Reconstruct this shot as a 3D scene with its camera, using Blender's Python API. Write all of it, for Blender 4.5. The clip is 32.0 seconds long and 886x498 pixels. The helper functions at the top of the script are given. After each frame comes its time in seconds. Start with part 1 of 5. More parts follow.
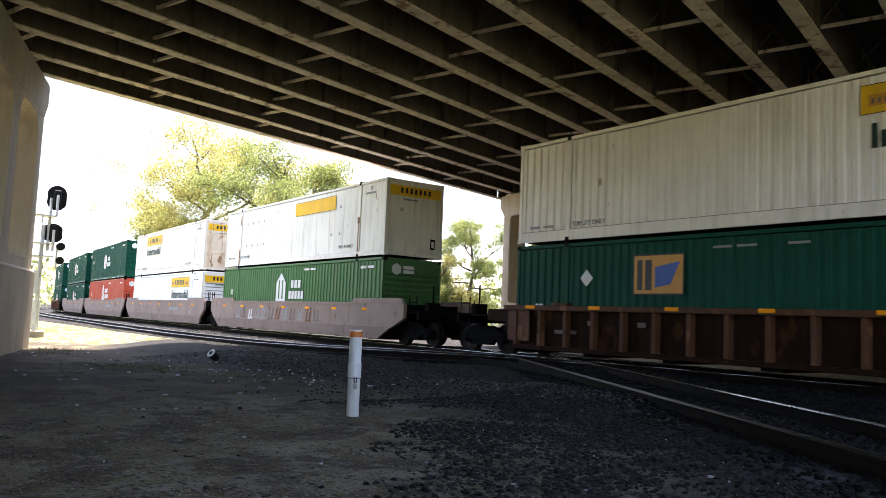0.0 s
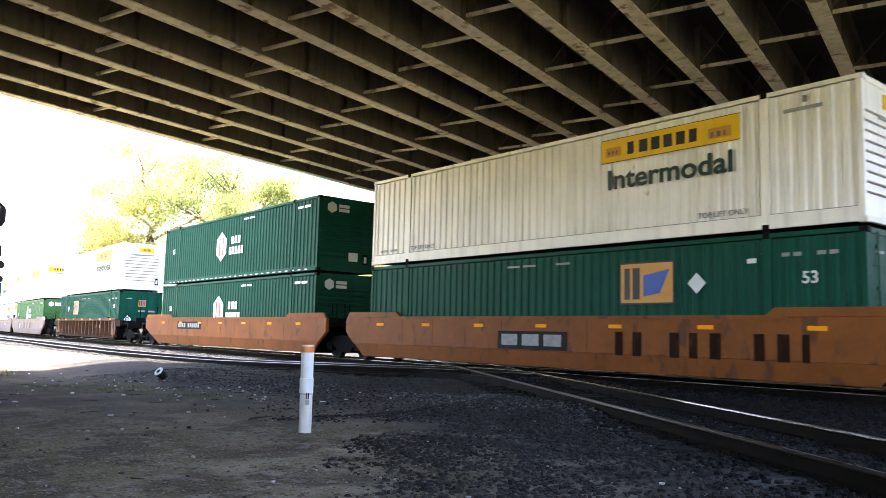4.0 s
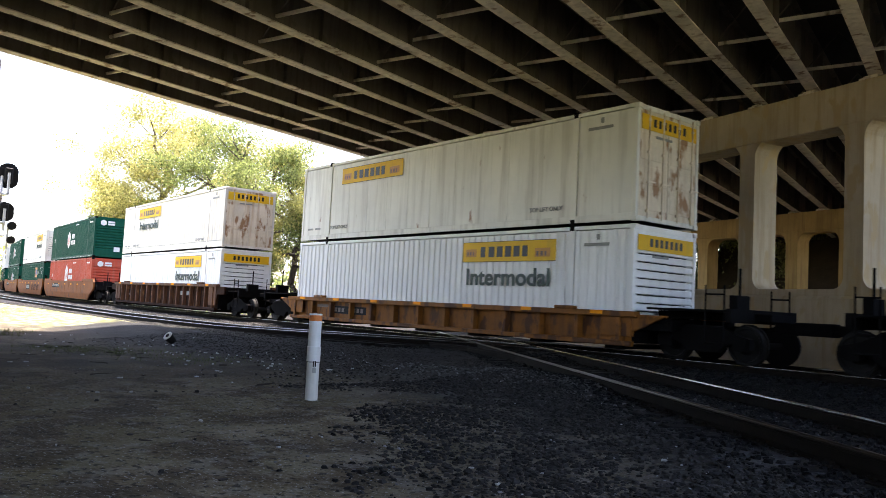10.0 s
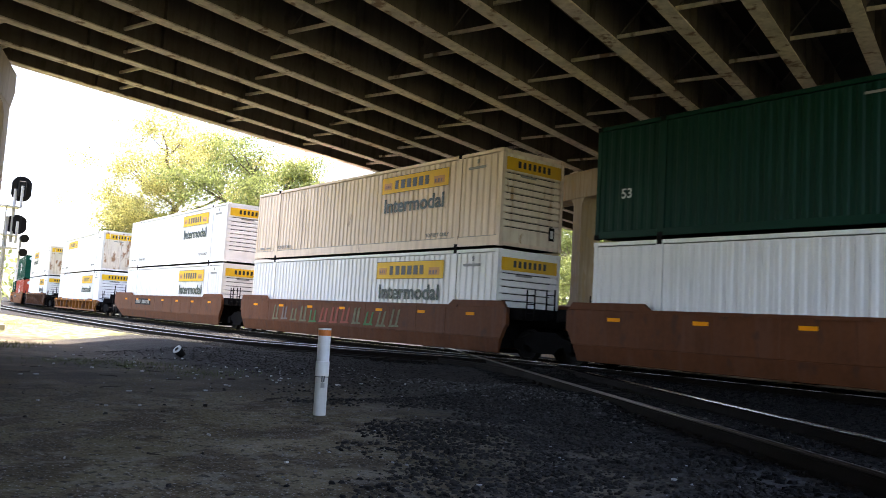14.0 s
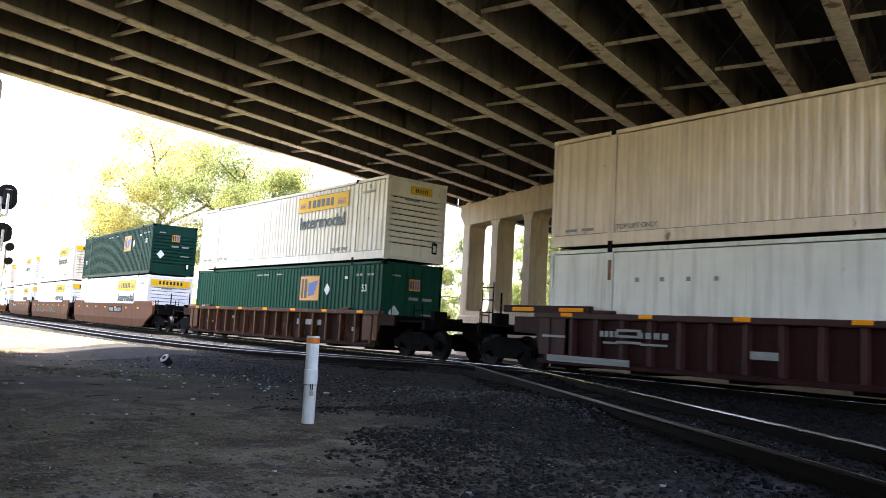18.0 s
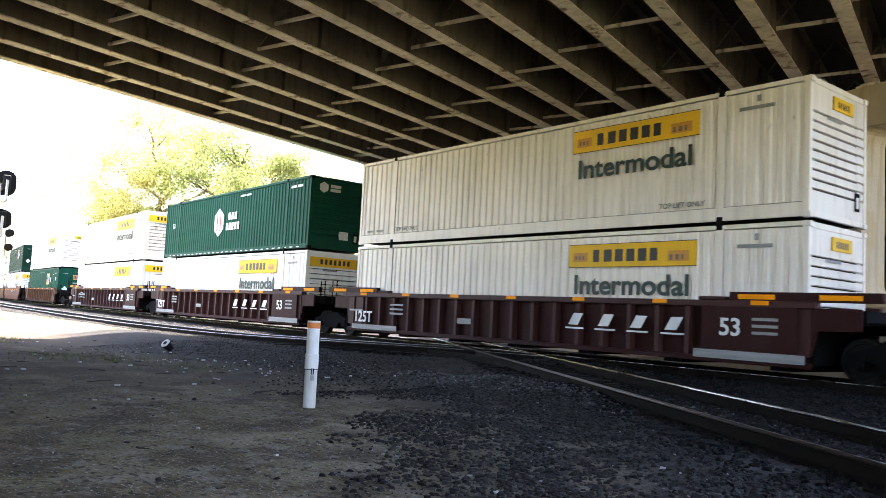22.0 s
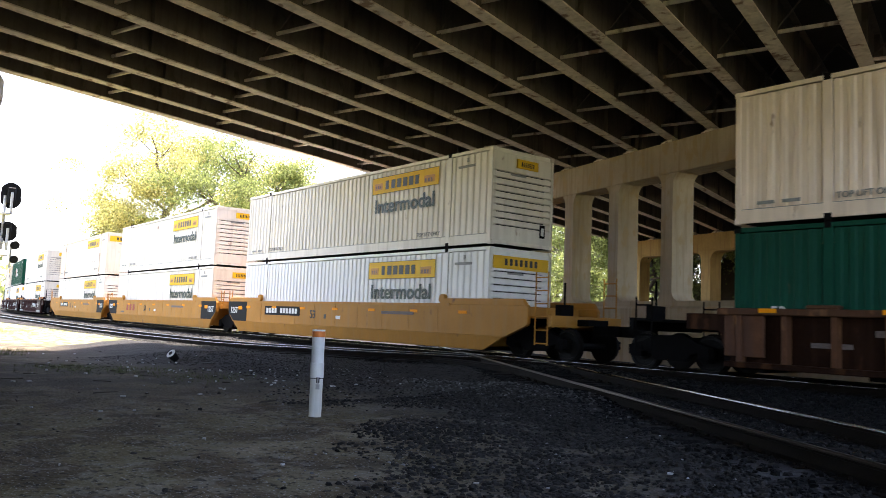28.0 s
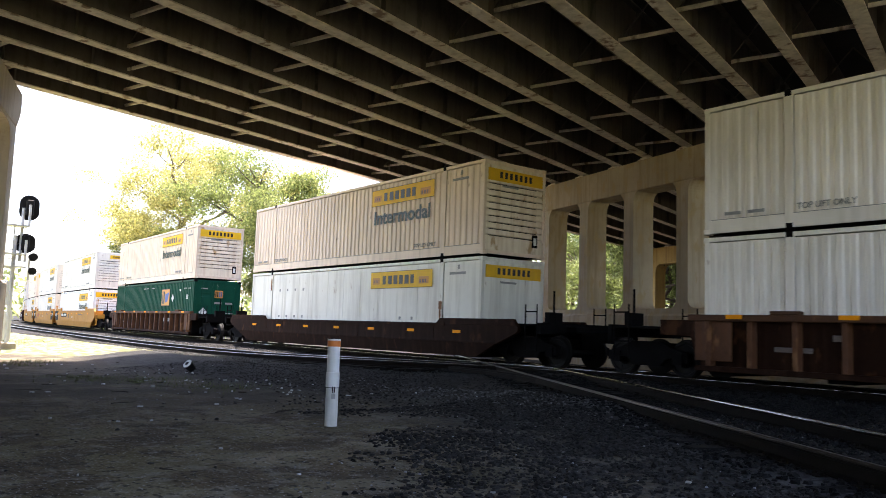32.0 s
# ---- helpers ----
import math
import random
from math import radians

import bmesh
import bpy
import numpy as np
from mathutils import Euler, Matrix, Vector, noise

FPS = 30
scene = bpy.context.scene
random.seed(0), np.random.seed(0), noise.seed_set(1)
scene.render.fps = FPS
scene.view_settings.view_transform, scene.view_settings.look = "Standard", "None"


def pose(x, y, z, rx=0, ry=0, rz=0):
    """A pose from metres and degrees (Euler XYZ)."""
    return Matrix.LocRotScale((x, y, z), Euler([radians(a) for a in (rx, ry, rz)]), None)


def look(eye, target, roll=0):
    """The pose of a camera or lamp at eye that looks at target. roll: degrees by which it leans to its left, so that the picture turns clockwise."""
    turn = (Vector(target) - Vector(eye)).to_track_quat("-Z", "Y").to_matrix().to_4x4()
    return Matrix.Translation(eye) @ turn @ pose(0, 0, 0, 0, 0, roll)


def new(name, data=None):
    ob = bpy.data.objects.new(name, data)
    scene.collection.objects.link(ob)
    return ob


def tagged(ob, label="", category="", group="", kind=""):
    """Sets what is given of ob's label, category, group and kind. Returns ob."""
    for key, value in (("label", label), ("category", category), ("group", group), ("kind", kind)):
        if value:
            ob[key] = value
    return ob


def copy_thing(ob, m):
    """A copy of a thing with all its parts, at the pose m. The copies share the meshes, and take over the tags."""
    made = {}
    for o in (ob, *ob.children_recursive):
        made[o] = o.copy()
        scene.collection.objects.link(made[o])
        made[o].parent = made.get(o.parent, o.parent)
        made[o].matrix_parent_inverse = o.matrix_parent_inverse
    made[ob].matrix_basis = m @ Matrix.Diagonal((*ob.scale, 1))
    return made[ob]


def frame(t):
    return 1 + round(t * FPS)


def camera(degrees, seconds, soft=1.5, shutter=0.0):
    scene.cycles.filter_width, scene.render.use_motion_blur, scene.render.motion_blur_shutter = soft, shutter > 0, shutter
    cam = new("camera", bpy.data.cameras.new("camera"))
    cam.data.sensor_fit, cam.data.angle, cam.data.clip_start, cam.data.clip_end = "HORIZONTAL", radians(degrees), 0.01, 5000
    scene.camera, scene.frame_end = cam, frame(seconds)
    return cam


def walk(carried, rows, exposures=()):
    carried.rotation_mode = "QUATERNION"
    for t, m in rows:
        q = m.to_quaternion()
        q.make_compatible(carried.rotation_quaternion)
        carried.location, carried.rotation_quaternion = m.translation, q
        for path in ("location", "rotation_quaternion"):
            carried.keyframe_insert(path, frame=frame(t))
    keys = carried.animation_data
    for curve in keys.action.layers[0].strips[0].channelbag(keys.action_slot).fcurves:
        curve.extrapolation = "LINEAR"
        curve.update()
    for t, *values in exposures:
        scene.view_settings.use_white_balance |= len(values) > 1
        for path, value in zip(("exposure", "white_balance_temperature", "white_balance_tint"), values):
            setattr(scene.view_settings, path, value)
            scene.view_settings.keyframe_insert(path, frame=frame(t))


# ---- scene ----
cam = camera(58.21, 32.0, soft=0.75, shutter=0.12)
# one standing viewer beside the tracks: the camera only turns
EYE = (0.0, 0.0, 0.92)
PATH = [
    (0, 53.43, 5.14, -2.41),
    (0.5, 53.71, 4.84, -2.44),
    (1, 53.68, 4.39, -1.89),
    (1.5, 53.33, 5.14, -1.85),
    (2, 52.93, 5.28, -1.77),
    (2.5, 52.22, 5.75, -1.05),
    (3, 51.69, 6.28, -0.65),
    (3.5, 50.78, 6.21, -0.87),
    (4, 50.04, 6.18, -1.39),
    (4.5, 49.84, 5.66, -1.85),
    (6.5, 49.80, 4.33, -2.46),
    (7, 49.92, 4.74, -2.53),
    (7.5, 49.95, 4.58, -2.62),
    (8, 49.97, 4.72, -2.49),
    (8.5, 50.06, 4.63, -2.57),
    (9, 50.14, 4.54, -2.56),
    (9.5, 50.37, 4.45, -2.67),
    (10, 50.58, 4.18, -2.94),
    (10.5, 50.82, 4.91, -3.36),
    (11, 50.88, 4.75, -3.36),
    (11.5, 51.15, 4.86, -3.27),
    (12, 51.33, 5.23, -3.19),
    (12.5, 51.28, 5.46, -3.18),
    (13, 51.30, 5.60, -3.20),
    (13.5, 51.25, 5.46, -3.18),
    (14, 51.23, 5.27, -3.40),
    (14.5, 51.15, 5.33, -3.33),
    (16.5, 50.25, 6.24, -3.67),
    (17, 50.42, 6.10, -3.63),
    (17.5, 50.71, 6.02, -3.57),
    (18, 50.43, 5.83, -3.17),
    (18.5, 50.43, 5.16, -3.07),
    (19, 50.08, 4.86, -3.01),
    (19.5, 50.00, 4.68, -2.99),
    (20, 50.00, 4.95, -3.25),
    (20.5, 49.91, 4.94, -2.89),
    (21, 50.07, 5.23, -3.05),
    (21.5, 50.14, 5.05, -3.15),
    (22, 50.45, 4.71, -2.94),
    (22.5, 50.97, 4.68, -2.81),
    (23, 51.49, 4.43, -2.52),
    (23.5, 51.46, 4.79, -2.42),
    (24, 51.48, 4.44, -2.11),
    (24.5, 51.59, 4.75, -2.04),
    (25, 51.46, 4.72, -2.08),
    (25.5, 51.12, 5.10, -2.21),
    (27.5, 51.10, 4.91, -2.15),
    (28, 50.80, 5.22, -2.31),
    (28.5, 50.82, 5.12, -2.19),
    (29, 50.95, 5.05, -1.90),
    (29.5, 51.06, 5.08, -1.81),
    (30, 51.02, 5.36, -2.21),
    (30.5, 51.18, 5.41, -1.97),
    (31, 51.28, 5.60, -1.93),
    (31.5, 51.47, 5.55, -1.74),
    (32, 51.88, 5.80, -1.96),
]
EXPOSURES = [(t, e, 6670, 18) for t, e in (
    (0, 2.53), (1, 2.53), (2.5, 2.73), (3, 2.95), (3.5, 3.38), (4, 3.67), (4.5, 3.53), (6.5, 4.13), (7, 3.94), (7.5, 3.58), (8, 3.18), (9, 3.19), (10, 2.58),
    (11, 2.73), (12, 2.46), (13, 2.68), (14, 2.58), (17, 2.73), (18, 2.98), (19, 2.68), (20, 3.23), (21, 3.49), (22, 3.40), (23, 2.91), (24, 2.45), (25, 2.63), (28, 2.71), (29, 2.62), (30, 2.72), (32, 2.53))]
SUN, SKY = 5.0, 0.15

walk(cam, [(t, pose(*EYE, 90 + p, r, y)) for t, y, p, r in PATH], EXPOSURES)

# ---- light ----
SUN_AZ, SUN_EL = math.atan2(0.1, -0.24), radians(75.4)
world = bpy.data.worlds.new("world")
scene.world = world
world.use_nodes = True
wn = world.node_tree.nodes
sky = wn.new("ShaderNodeTexSky")
sky.sky_type, sky.sun_disc = "NISHITA", False
sky.sun_elevation = SUN_EL
sky.sun_rotation = math.pi / 2 - SUN_AZ
sky.air_density, sky.dust_density, sky.ozone_density = 1.0, 2.5, 1.0
wn["Background"].inputs["Strength"].default_value = SKY
world.node_tree.links.new(sky.outputs[0], wn["Background"].inputs["Color"])
sun_data = bpy.data.lights.new("sun", "SUN")
sun_data.energy, sun_data.angle, sun_data.color = SUN, radians(0.6), (1.0, 0.94, 0.84)
sun = new("sun", sun_data)
to_sun = Vector((math.cos(SUN_AZ) * math.cos(SUN_EL), math.sin(SUN_AZ) * math.cos(SUN_EL), math.sin(SUN_EL)))
sun.matrix_world = look(to_sun * 100, (0, 0, 0))


# ---- materials ----
def node(nt, kind, **inputs):
    n = nt.nodes.new(kind)
    for k, v in inputs.items():
        n.inputs[k.replace("_", " ")].default_value = v
    return n


def ramp(nt, fac, stops):
    r = nt.nodes.new("ShaderNodeValToRGB")
    els = r.color_ramp.elements
    els[0].position, els[0].color = stops[0][0], (*stops[0][1], 1)
    els[1].position, els[1].color = stops[-1][0], (*stops[-1][1], 1)
    for p, c in stops[1:-1]:
        els.new(p).color = (*c, 1)
    nt.links.new(fac, r.inputs[0])
    return r.outputs[0]


def mixc(nt, fac, a, b, mode="MIX"):
    m = nt.nodes.new("ShaderNodeMix")
    m.data_type, m.blend_type = "RGBA", mode
    for sock, val in ((m.inputs["Factor"], fac), (m.inputs["A"], a), (m.inputs["B"], b)):
        if isinstance(val, (int, float)):
            sock.default_value = val
        elif isinstance(val, tuple):
            sock.default_value = (*val, 1)
        else:
            nt.links.new(val, sock)
    return m.outputs["Result"]


def material(name, color, rough=0.6, metal=0.0, vary=0.15, scale=3.0, bump=0.15, bump_scale=40.0, streak=None, rust=None,
             rust_at=0.62, island=0.0, each=0.0, world_space=False, gloss=0.35):
    """A weathered surface: broad stains, fine grain and relief; streak: dirt that runs down; rust: worn spots."""
    m = bpy.data.materials.new(name)
    m.use_nodes = True
    nt = m.node_tree
    b = nt.nodes["Principled BSDF"]
    b.inputs["Roughness"].default_value, b.inputs["Metallic"].default_value = rough, metal
    b.inputs["Specular IOR Level"].default_value = gloss
    tc = nt.nodes.new("ShaderNodeTexCoord")
    if world_space:
        src = nt.nodes.new("ShaderNodeNewGeometry").outputs["Position"]
    else:
        inf = nt.nodes.new("ShaderNodeObjectInfo")
        add = nt.nodes.new("ShaderNodeVectorMath")
        mul = nt.nodes.new("ShaderNodeMath")
        mul.operation = "MULTIPLY"
        mul.inputs[1].default_value = 37.0
        nt.links.new(inf.outputs["Random"], mul.inputs[0])
        nt.links.new(tc.outputs["Object"], add.inputs[0])
        nt.links.new(mul.outputs[0], add.inputs[1])
        src = add.outputs[0]

    def noise_at(sc, detail=4.0, stretch=None):
        v = src
        if stretch:
            mp = nt.nodes.new("ShaderNodeMapping")
            mp.inputs["Scale"].default_value = stretch
            nt.links.new(src, mp.inputs[0])
            v = mp.outputs[0]
        n = node(nt, "ShaderNodeTexNoise", Scale=sc, Detail=detail)
        nt.links.new(v, n.inputs["Vector"])
        return n.outputs["Fac"]

    lo = tuple(c * (1 - vary) for c in color)
    hi = tuple(min(1, c * (1 + vary * 0.7)) for c in color)
    col = ramp(nt, noise_at(scale), [(0.3, lo), (0.7, hi)])
    col = mixc(nt, 0.35 * min(1, vary * 4), col, ramp(nt, noise_at(scale * 9), [(0.3, lo), (0.7, hi)]))
    if streak:
        col = mixc(nt, ramp(nt, noise_at(1.0, 6.0, (5.0, 5.0, 0.35)), [(0.48, (0, 0, 0)), (0.75, (0.75, 0.75, 0.75))]), col, streak)
    if rust:
        col = mixc(nt, ramp(nt, noise_at(1.7, 8.0, (1.6, 1.6, 0.8)), [(rust_at, (0, 0, 0)), (rust_at + 0.08, (0.9, 0.9, 0.9))]), col, rust)
    if island:
        g = nt.nodes.new("ShaderNodeNewGeometry")
        col = mixc(nt, 1.0, col, ramp(nt, g.outputs["Random Per Island"], [(0, (1 - island,) * 3), (1, (1 + island * 0.6,) * 3)]), "MULTIPLY")
    if each:
        inf2 = nt.nodes.new("ShaderNodeObjectInfo")
        col = mixc(nt, 1.0, col, ramp(nt, inf2.outputs["Random"], [(0, (1 - each,) * 3), (1, (1.0, 1.0, 1.0))]), "MULTIPLY")
    nt.links.new(col, b.inputs["Base Color"])
    if bump:
        bp = node(nt, "ShaderNodeBump", Strength=bump, Distance=0.02)
        nt.links.new(noise_at(bump_scale), bp.inputs["Height"])
        nt.links.new(bp.outputs[0], b.inputs["Normal"])
    return m


M = {}
M["jb"] = material("white_painted_steel", (0.8, 0.73, 0.635), 0.5, vary=0.1, scale=0.8, streak=(0.58, 0.52, 0.42), rust=(0.22, 0.1, 0.05), rust_at=0.7, each=0.12)
M["clean"] = material("clean_white_painted_steel", (0.81, 0.795, 0.775), 0.45, vary=0.06, scale=0.8, streak=(0.68, 0.68, 0.65), each=0.06)
M["tan"] = material("dusty_cream_painted_steel", (0.76, 0.61, 0.475), 0.6, vary=0.1, scale=0.8, streak=(0.52, 0.4, 0.3), rust=(0.2, 0.09, 0.04), rust_at=0.69)
M["smooth"] = material("dull_white_plate", (0.74, 0.71, 0.63), 0.5, vary=0.12, scale=0.6, streak=(0.46, 0.42, 0.35), rust=(0.26, 0.12, 0.06), rust_at=0.68, each=0.08)
M["green"] = material("dark_green_painted_steel", (0.003, 0.054, 0.032), 0.5, vary=0.18, scale=0.8, streak=(0.008, 0.06, 0.04), rust=(0.1, 0.06, 0.04), rust_at=0.75, gloss=0.06)
M["deep_green"] = material("deep_green_painted_steel", (0.003, 0.03, 0.019), 0.45, vary=0.2, scale=0.8, streak=(0.006, 0.028, 0.02), gloss=0.08)
M["leaf_green"] = material("mid_green_painted_steel", (0.035, 0.125, 0.03), 0.5, vary=0.18, scale=0.8, streak=(0.07, 0.13, 0.06), gloss=0.2)
M["red"] = material("faded_red_painted_steel", (0.43, 0.062, 0.03), 0.55, vary=0.18, scale=0.8, streak=(0.36, 0.11, 0.07), gloss=0.2)
M["dark"] = material("black_grimy_steel", (0.0045, 0.004, 0.004), 0.9, vary=0.3, scale=3, bump=0.2, gloss=0.06)
M["steel"] = material("galvanised_steel", (0.42, 0.42, 0.41), 0.4, 0.8, vary=0.15)
M["yellow"] = material("yellow_sign_film", (0.74, 0.42, 0.004), 0.65, vary=0.1, scale=2, streak=(0.6, 0.36, 0.02), bump=0.03)
M["black_ink"] = material("black_lettering", (0.015, 0.013, 0.012), 0.5, vary=0.2, bump=0)
M["green_ink"] = material("dark_green_lettering", (0.003, 0.022, 0.016), 0.5, vary=0.15, bump=0)
M["white_ink"] = material("white_lettering", (0.62, 0.62, 0.59), 0.5, vary=0.1, bump=0)
M["grey_ink"] = material("worn_grey_lettering", (0.24, 0.24, 0.225), 0.6, vary=0.3, bump=0)
M["dim_ink"] = material("faded_dim_lettering", (0.15, 0.115, 0.1), 0.7, vary=0.4, scale=6, bump=0)
M["olive_ink"] = material("ghostly_olive_paint", (0.13, 0.115, 0.055), 0.7, vary=0.4, scale=6, bump=0)
M["rust_ink"] = material("orange_rust_stain", (0.23, 0.1, 0.035), 0.8, vary=0.4, scale=5, rust=(0.1, 0.045, 0.02), rust_at=0.5)
M["rusty_door"] = material("rust_streaked_white_steel", (0.72, 0.62, 0.48), 0.65, vary=0.2, scale=1.2, streak=(0.42, 0.26, 0.13), rust=(0.27, 0.12, 0.04), rust_at=0.54)
M["stained_end"] = material("rust_stained_cream_steel", (0.78, 0.67, 0.53), 0.6, vary=0.15, scale=1.0, streak=(0.5, 0.34, 0.19), rust=(0.42, 0.25, 0.11), rust_at=0.6)
M["blue_ink"] = material("blue_lettering", (0.03, 0.08, 0.3), 0.5, vary=0.15, bump=0)
M["orange_ink"] = material("orange_sign_film", (0.5, 0.22, 0.03), 0.5, vary=0.1, bump=0)
M["dull_red_ink"] = material("faded_dark_red_lettering", (0.26, 0.035, 0.012), 0.6, vary=0.2, bump=0)
M["red_ink"] = material("red_lettering", (0.5, 0.03, 0.03), 0.5, vary=0.1, bump=0)
M["amber"] = material("amber_reflector_tape", (0.85, 0.29, 0.002), 0.6, vary=0.08, bump=0, gloss=0.1)
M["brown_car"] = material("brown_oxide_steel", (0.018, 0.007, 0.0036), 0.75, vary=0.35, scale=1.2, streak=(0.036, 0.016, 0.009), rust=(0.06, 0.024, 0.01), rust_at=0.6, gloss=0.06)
# Ribs and chords: car paint lightened as if they catch light, with rust spots.
M["brown_rib"] = material("lit_rusty_brown_rib_steel", (0.09, 0.035, 0.014), 0.7, vary=0.35, scale=2.5, streak=(0.07, 0.035, 0.025), rust=(0.2, 0.09, 0.035), rust_at=0.58, gloss=0.2)
M["chord"] = material("lit_rust_brown_chord_steel", (0.075, 0.03, 0.012), 0.7, vary=0.3, scale=1.5, streak=(0.06, 0.03, 0.02), rust=(0.17, 0.075, 0.03), rust_at=0.58, gloss=0.2)
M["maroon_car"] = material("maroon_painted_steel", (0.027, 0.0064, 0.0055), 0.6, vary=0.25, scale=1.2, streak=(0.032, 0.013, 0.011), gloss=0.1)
M["maroon_rib"] = material("lit_maroon_rib_steel", (0.042, 0.013, 0.011), 0.6, vary=0.25, scale=1.5, streak=(0.05, 0.02, 0.018), gloss=0.2)
M["orange_car"] = material("faded_orange_steel", (0.2, 0.06, 0.011), 0.65, vary=0.25, scale=1.0, streak=(0.16, 0.055, 0.018), rust=(0.09, 0.036, 0.018), rust_at=0.58, gloss=0.15)
M["ochre_car"] = material("ochre_painted_steel", (0.22, 0.08, 0.012), 0.65, vary=0.3, scale=1.0, streak=(0.11, 0.045, 0.015), rust=(0.07, 0.03, 0.014), rust_at=0.52, gloss=0.15)
M["russet_car"] = material("russet_painted_steel", (0.115, 0.037, 0.012), 0.65, vary=0.28, scale=1.0, streak=(0.12, 0.05, 0.028), rust=(0.075, 0.03, 0.017), rust_at=0.6, gloss=0.15)
M["rust_car"] = material("pale_rust_steel", (0.26, 0.19, 0.155), 0.75, vary=0.25, scale=1.0, streak=(0.27, 0.2, 0.165), rust=(0.16, 0.085, 0.06), rust_at=0.62, gloss=0.15)
M["yellow_car"] = material("yellow_painted_steel", (0.4, 0.175, 0.022), 0.6, vary=0.15, scale=1.0, streak=(0.35, 0.18, 0.05), rust=(0.15, 0.07, 0.03), rust_at=0.67, gloss=0.2)
M["wheel"] = material("worn_wheel_steel", (0.007, 0.006, 0.0055), 0.7, 0.0, vary=0.3, gloss=0.15)
M["rail"] = material("rusty_rail_web", (0.01, 0.0075, 0.0055), 0.8, 0.0, vary=0.3, scale=6, world_space=True, gloss=0.06)
M["railhead"] = material("polished_rail_head", (0.33, 0.32, 0.31), 0.07, 1.0, vary=0.15, scale=8, bump=0.0, world_space=True)
M["rusty_head"] = material("rusted_rail_head", (0.06, 0.05, 0.04), 0.35, 0.9, vary=0.3, scale=8, bump=0.05, world_space=True)
M["worn_head"] = material("half_rusted_rail_head", (0.16, 0.15, 0.14), 0.24, 1.0, vary=0.3, scale=8, bump=0.0, world_space=True)
M["tie"] = material("weathered_timber", (0.014, 0.0125, 0.0115), 0.9, vary=0.4, scale=3, bump=0.5, bump_scale=30, streak=(0.032, 0.029, 0.027), each=0.5, gloss=0.1)
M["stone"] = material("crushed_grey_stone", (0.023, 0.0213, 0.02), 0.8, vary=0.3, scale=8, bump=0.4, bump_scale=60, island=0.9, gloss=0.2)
M["dark_bed_stone"] = material("near_black_crushed_stone", (0.008, 0.0078, 0.0076), 0.75, vary=0.3, scale=8, bump=0.4, bump_scale=60, island=0.8, gloss=0.1)
M["lit_dusty_stone"] = material("lit_dusty_grey_stone", (0.09, 0.088, 0.087), 0.85, vary=0.3, scale=8, bump=0.4, bump_scale=60, island=0.7, gloss=0.2)
M["chalk_stone"] = material("pale_stone_chips", (0.24, 0.24, 0.25), 0.8, vary=0.2, scale=8, bump=0.3, bump_scale=60, island=0.6, gloss=0.3)
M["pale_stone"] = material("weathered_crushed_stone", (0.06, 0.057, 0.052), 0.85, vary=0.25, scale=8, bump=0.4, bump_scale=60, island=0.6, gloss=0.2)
M["concrete"] = material("weathered_concrete", (0.43, 0.36, 0.26), 0.85, vary=0.14, scale=0.7, bump=0.3, bump_scale=25, streak=(0.26, 0.21, 0.15), world_space=True)
M["stained_concrete"] = material("rust_stained_concrete", (0.47, 0.375, 0.25), 0.85, vary=0.16, scale=0.6, bump=0.3, bump_scale=25, streak=(0.33, 0.23, 0.12), rust=(0.44, 0.32, 0.17), rust_at=0.54, world_space=True)
M["ochre_concrete"] = material("streaked_ochre_concrete", (0.44, 0.28, 0.1), 0.85, vary=0.2, scale=0.7, bump=0.3, bump_scale=25, streak=(0.26, 0.15, 0.06), world_space=True)
# Near black puts the shade between the girders into the deck; streaks are stains.
M["deck"] = material("shaded_stained_deck_concrete", (0.055, 0.05, 0.045), 0.9, vary=0.2, scale=0.8, bump=0.3, streak=(0.035, 0.03, 0.026), world_space=True)
M["slope"] = material("dark_earth_slope", (0.1, 0.07, 0.04), 0.95, vary=0.3, scale=0.8, bump=0.6, world_space=True, gloss=0.1)
# Flanges and struts use a lit copy of the paint, webs a shaded one.
M["girder"] = material("lit_weathered_girder_paint", (0.7, 0.61, 0.49), 0.75, vary=0.3, scale=0.9, bump=0.15, streak=(0.4, 0.31, 0.22), rust=(0.2, 0.11, 0.06), rust_at=0.58, world_space=True, gloss=0.5)
M["girder_web"] = material("shaded_rusty_girder_web", (0.15, 0.12, 0.092), 0.75, vary=0.25, scale=0.9, bump=0.15, streak=(0.07, 0.05, 0.035), rust=(0.08, 0.07, 0.045), rust_at=0.58, world_space=True, gloss=0.5)
M["pvc"] = material("white_plastic_pipe", (0.76, 0.76, 0.74), 0.35, vary=0.08, scale=6, bump=0.04, streak=(0.5, 0.47, 0.4))
M["orange_cap"] = material("orange_plastic_cap", (0.7, 0.2, 0.04), 0.45, vary=0.2, scale=10)
M["black_plate"] = material("matte_black_sheet", (0.012, 0.012, 0.012), 0.7, vary=0.2, gloss=0.12)
M["alu"] = material("grey_painted_metal", (0.5, 0.5, 0.5), 0.5, 0.3, vary=0.12)
M["bark"] = material("tree_bark", (0.1, 0.075, 0.055), 0.9, vary=0.3, scale=4, bump=0.8, bump_scale=12)
M["litter"] = material("pale_litter", (0.62, 0.62, 0.6), 0.7, vary=0.15, each=0.5)
M["wood_bit"] = material("dark_wood_scrap", (0.04, 0.032, 0.025), 0.9, vary=0.3)
M["grass"] = material("dry_grass_blades", (0.09, 0.11, 0.03), 0.8, vary=0.3, bump=0, island=0.5)


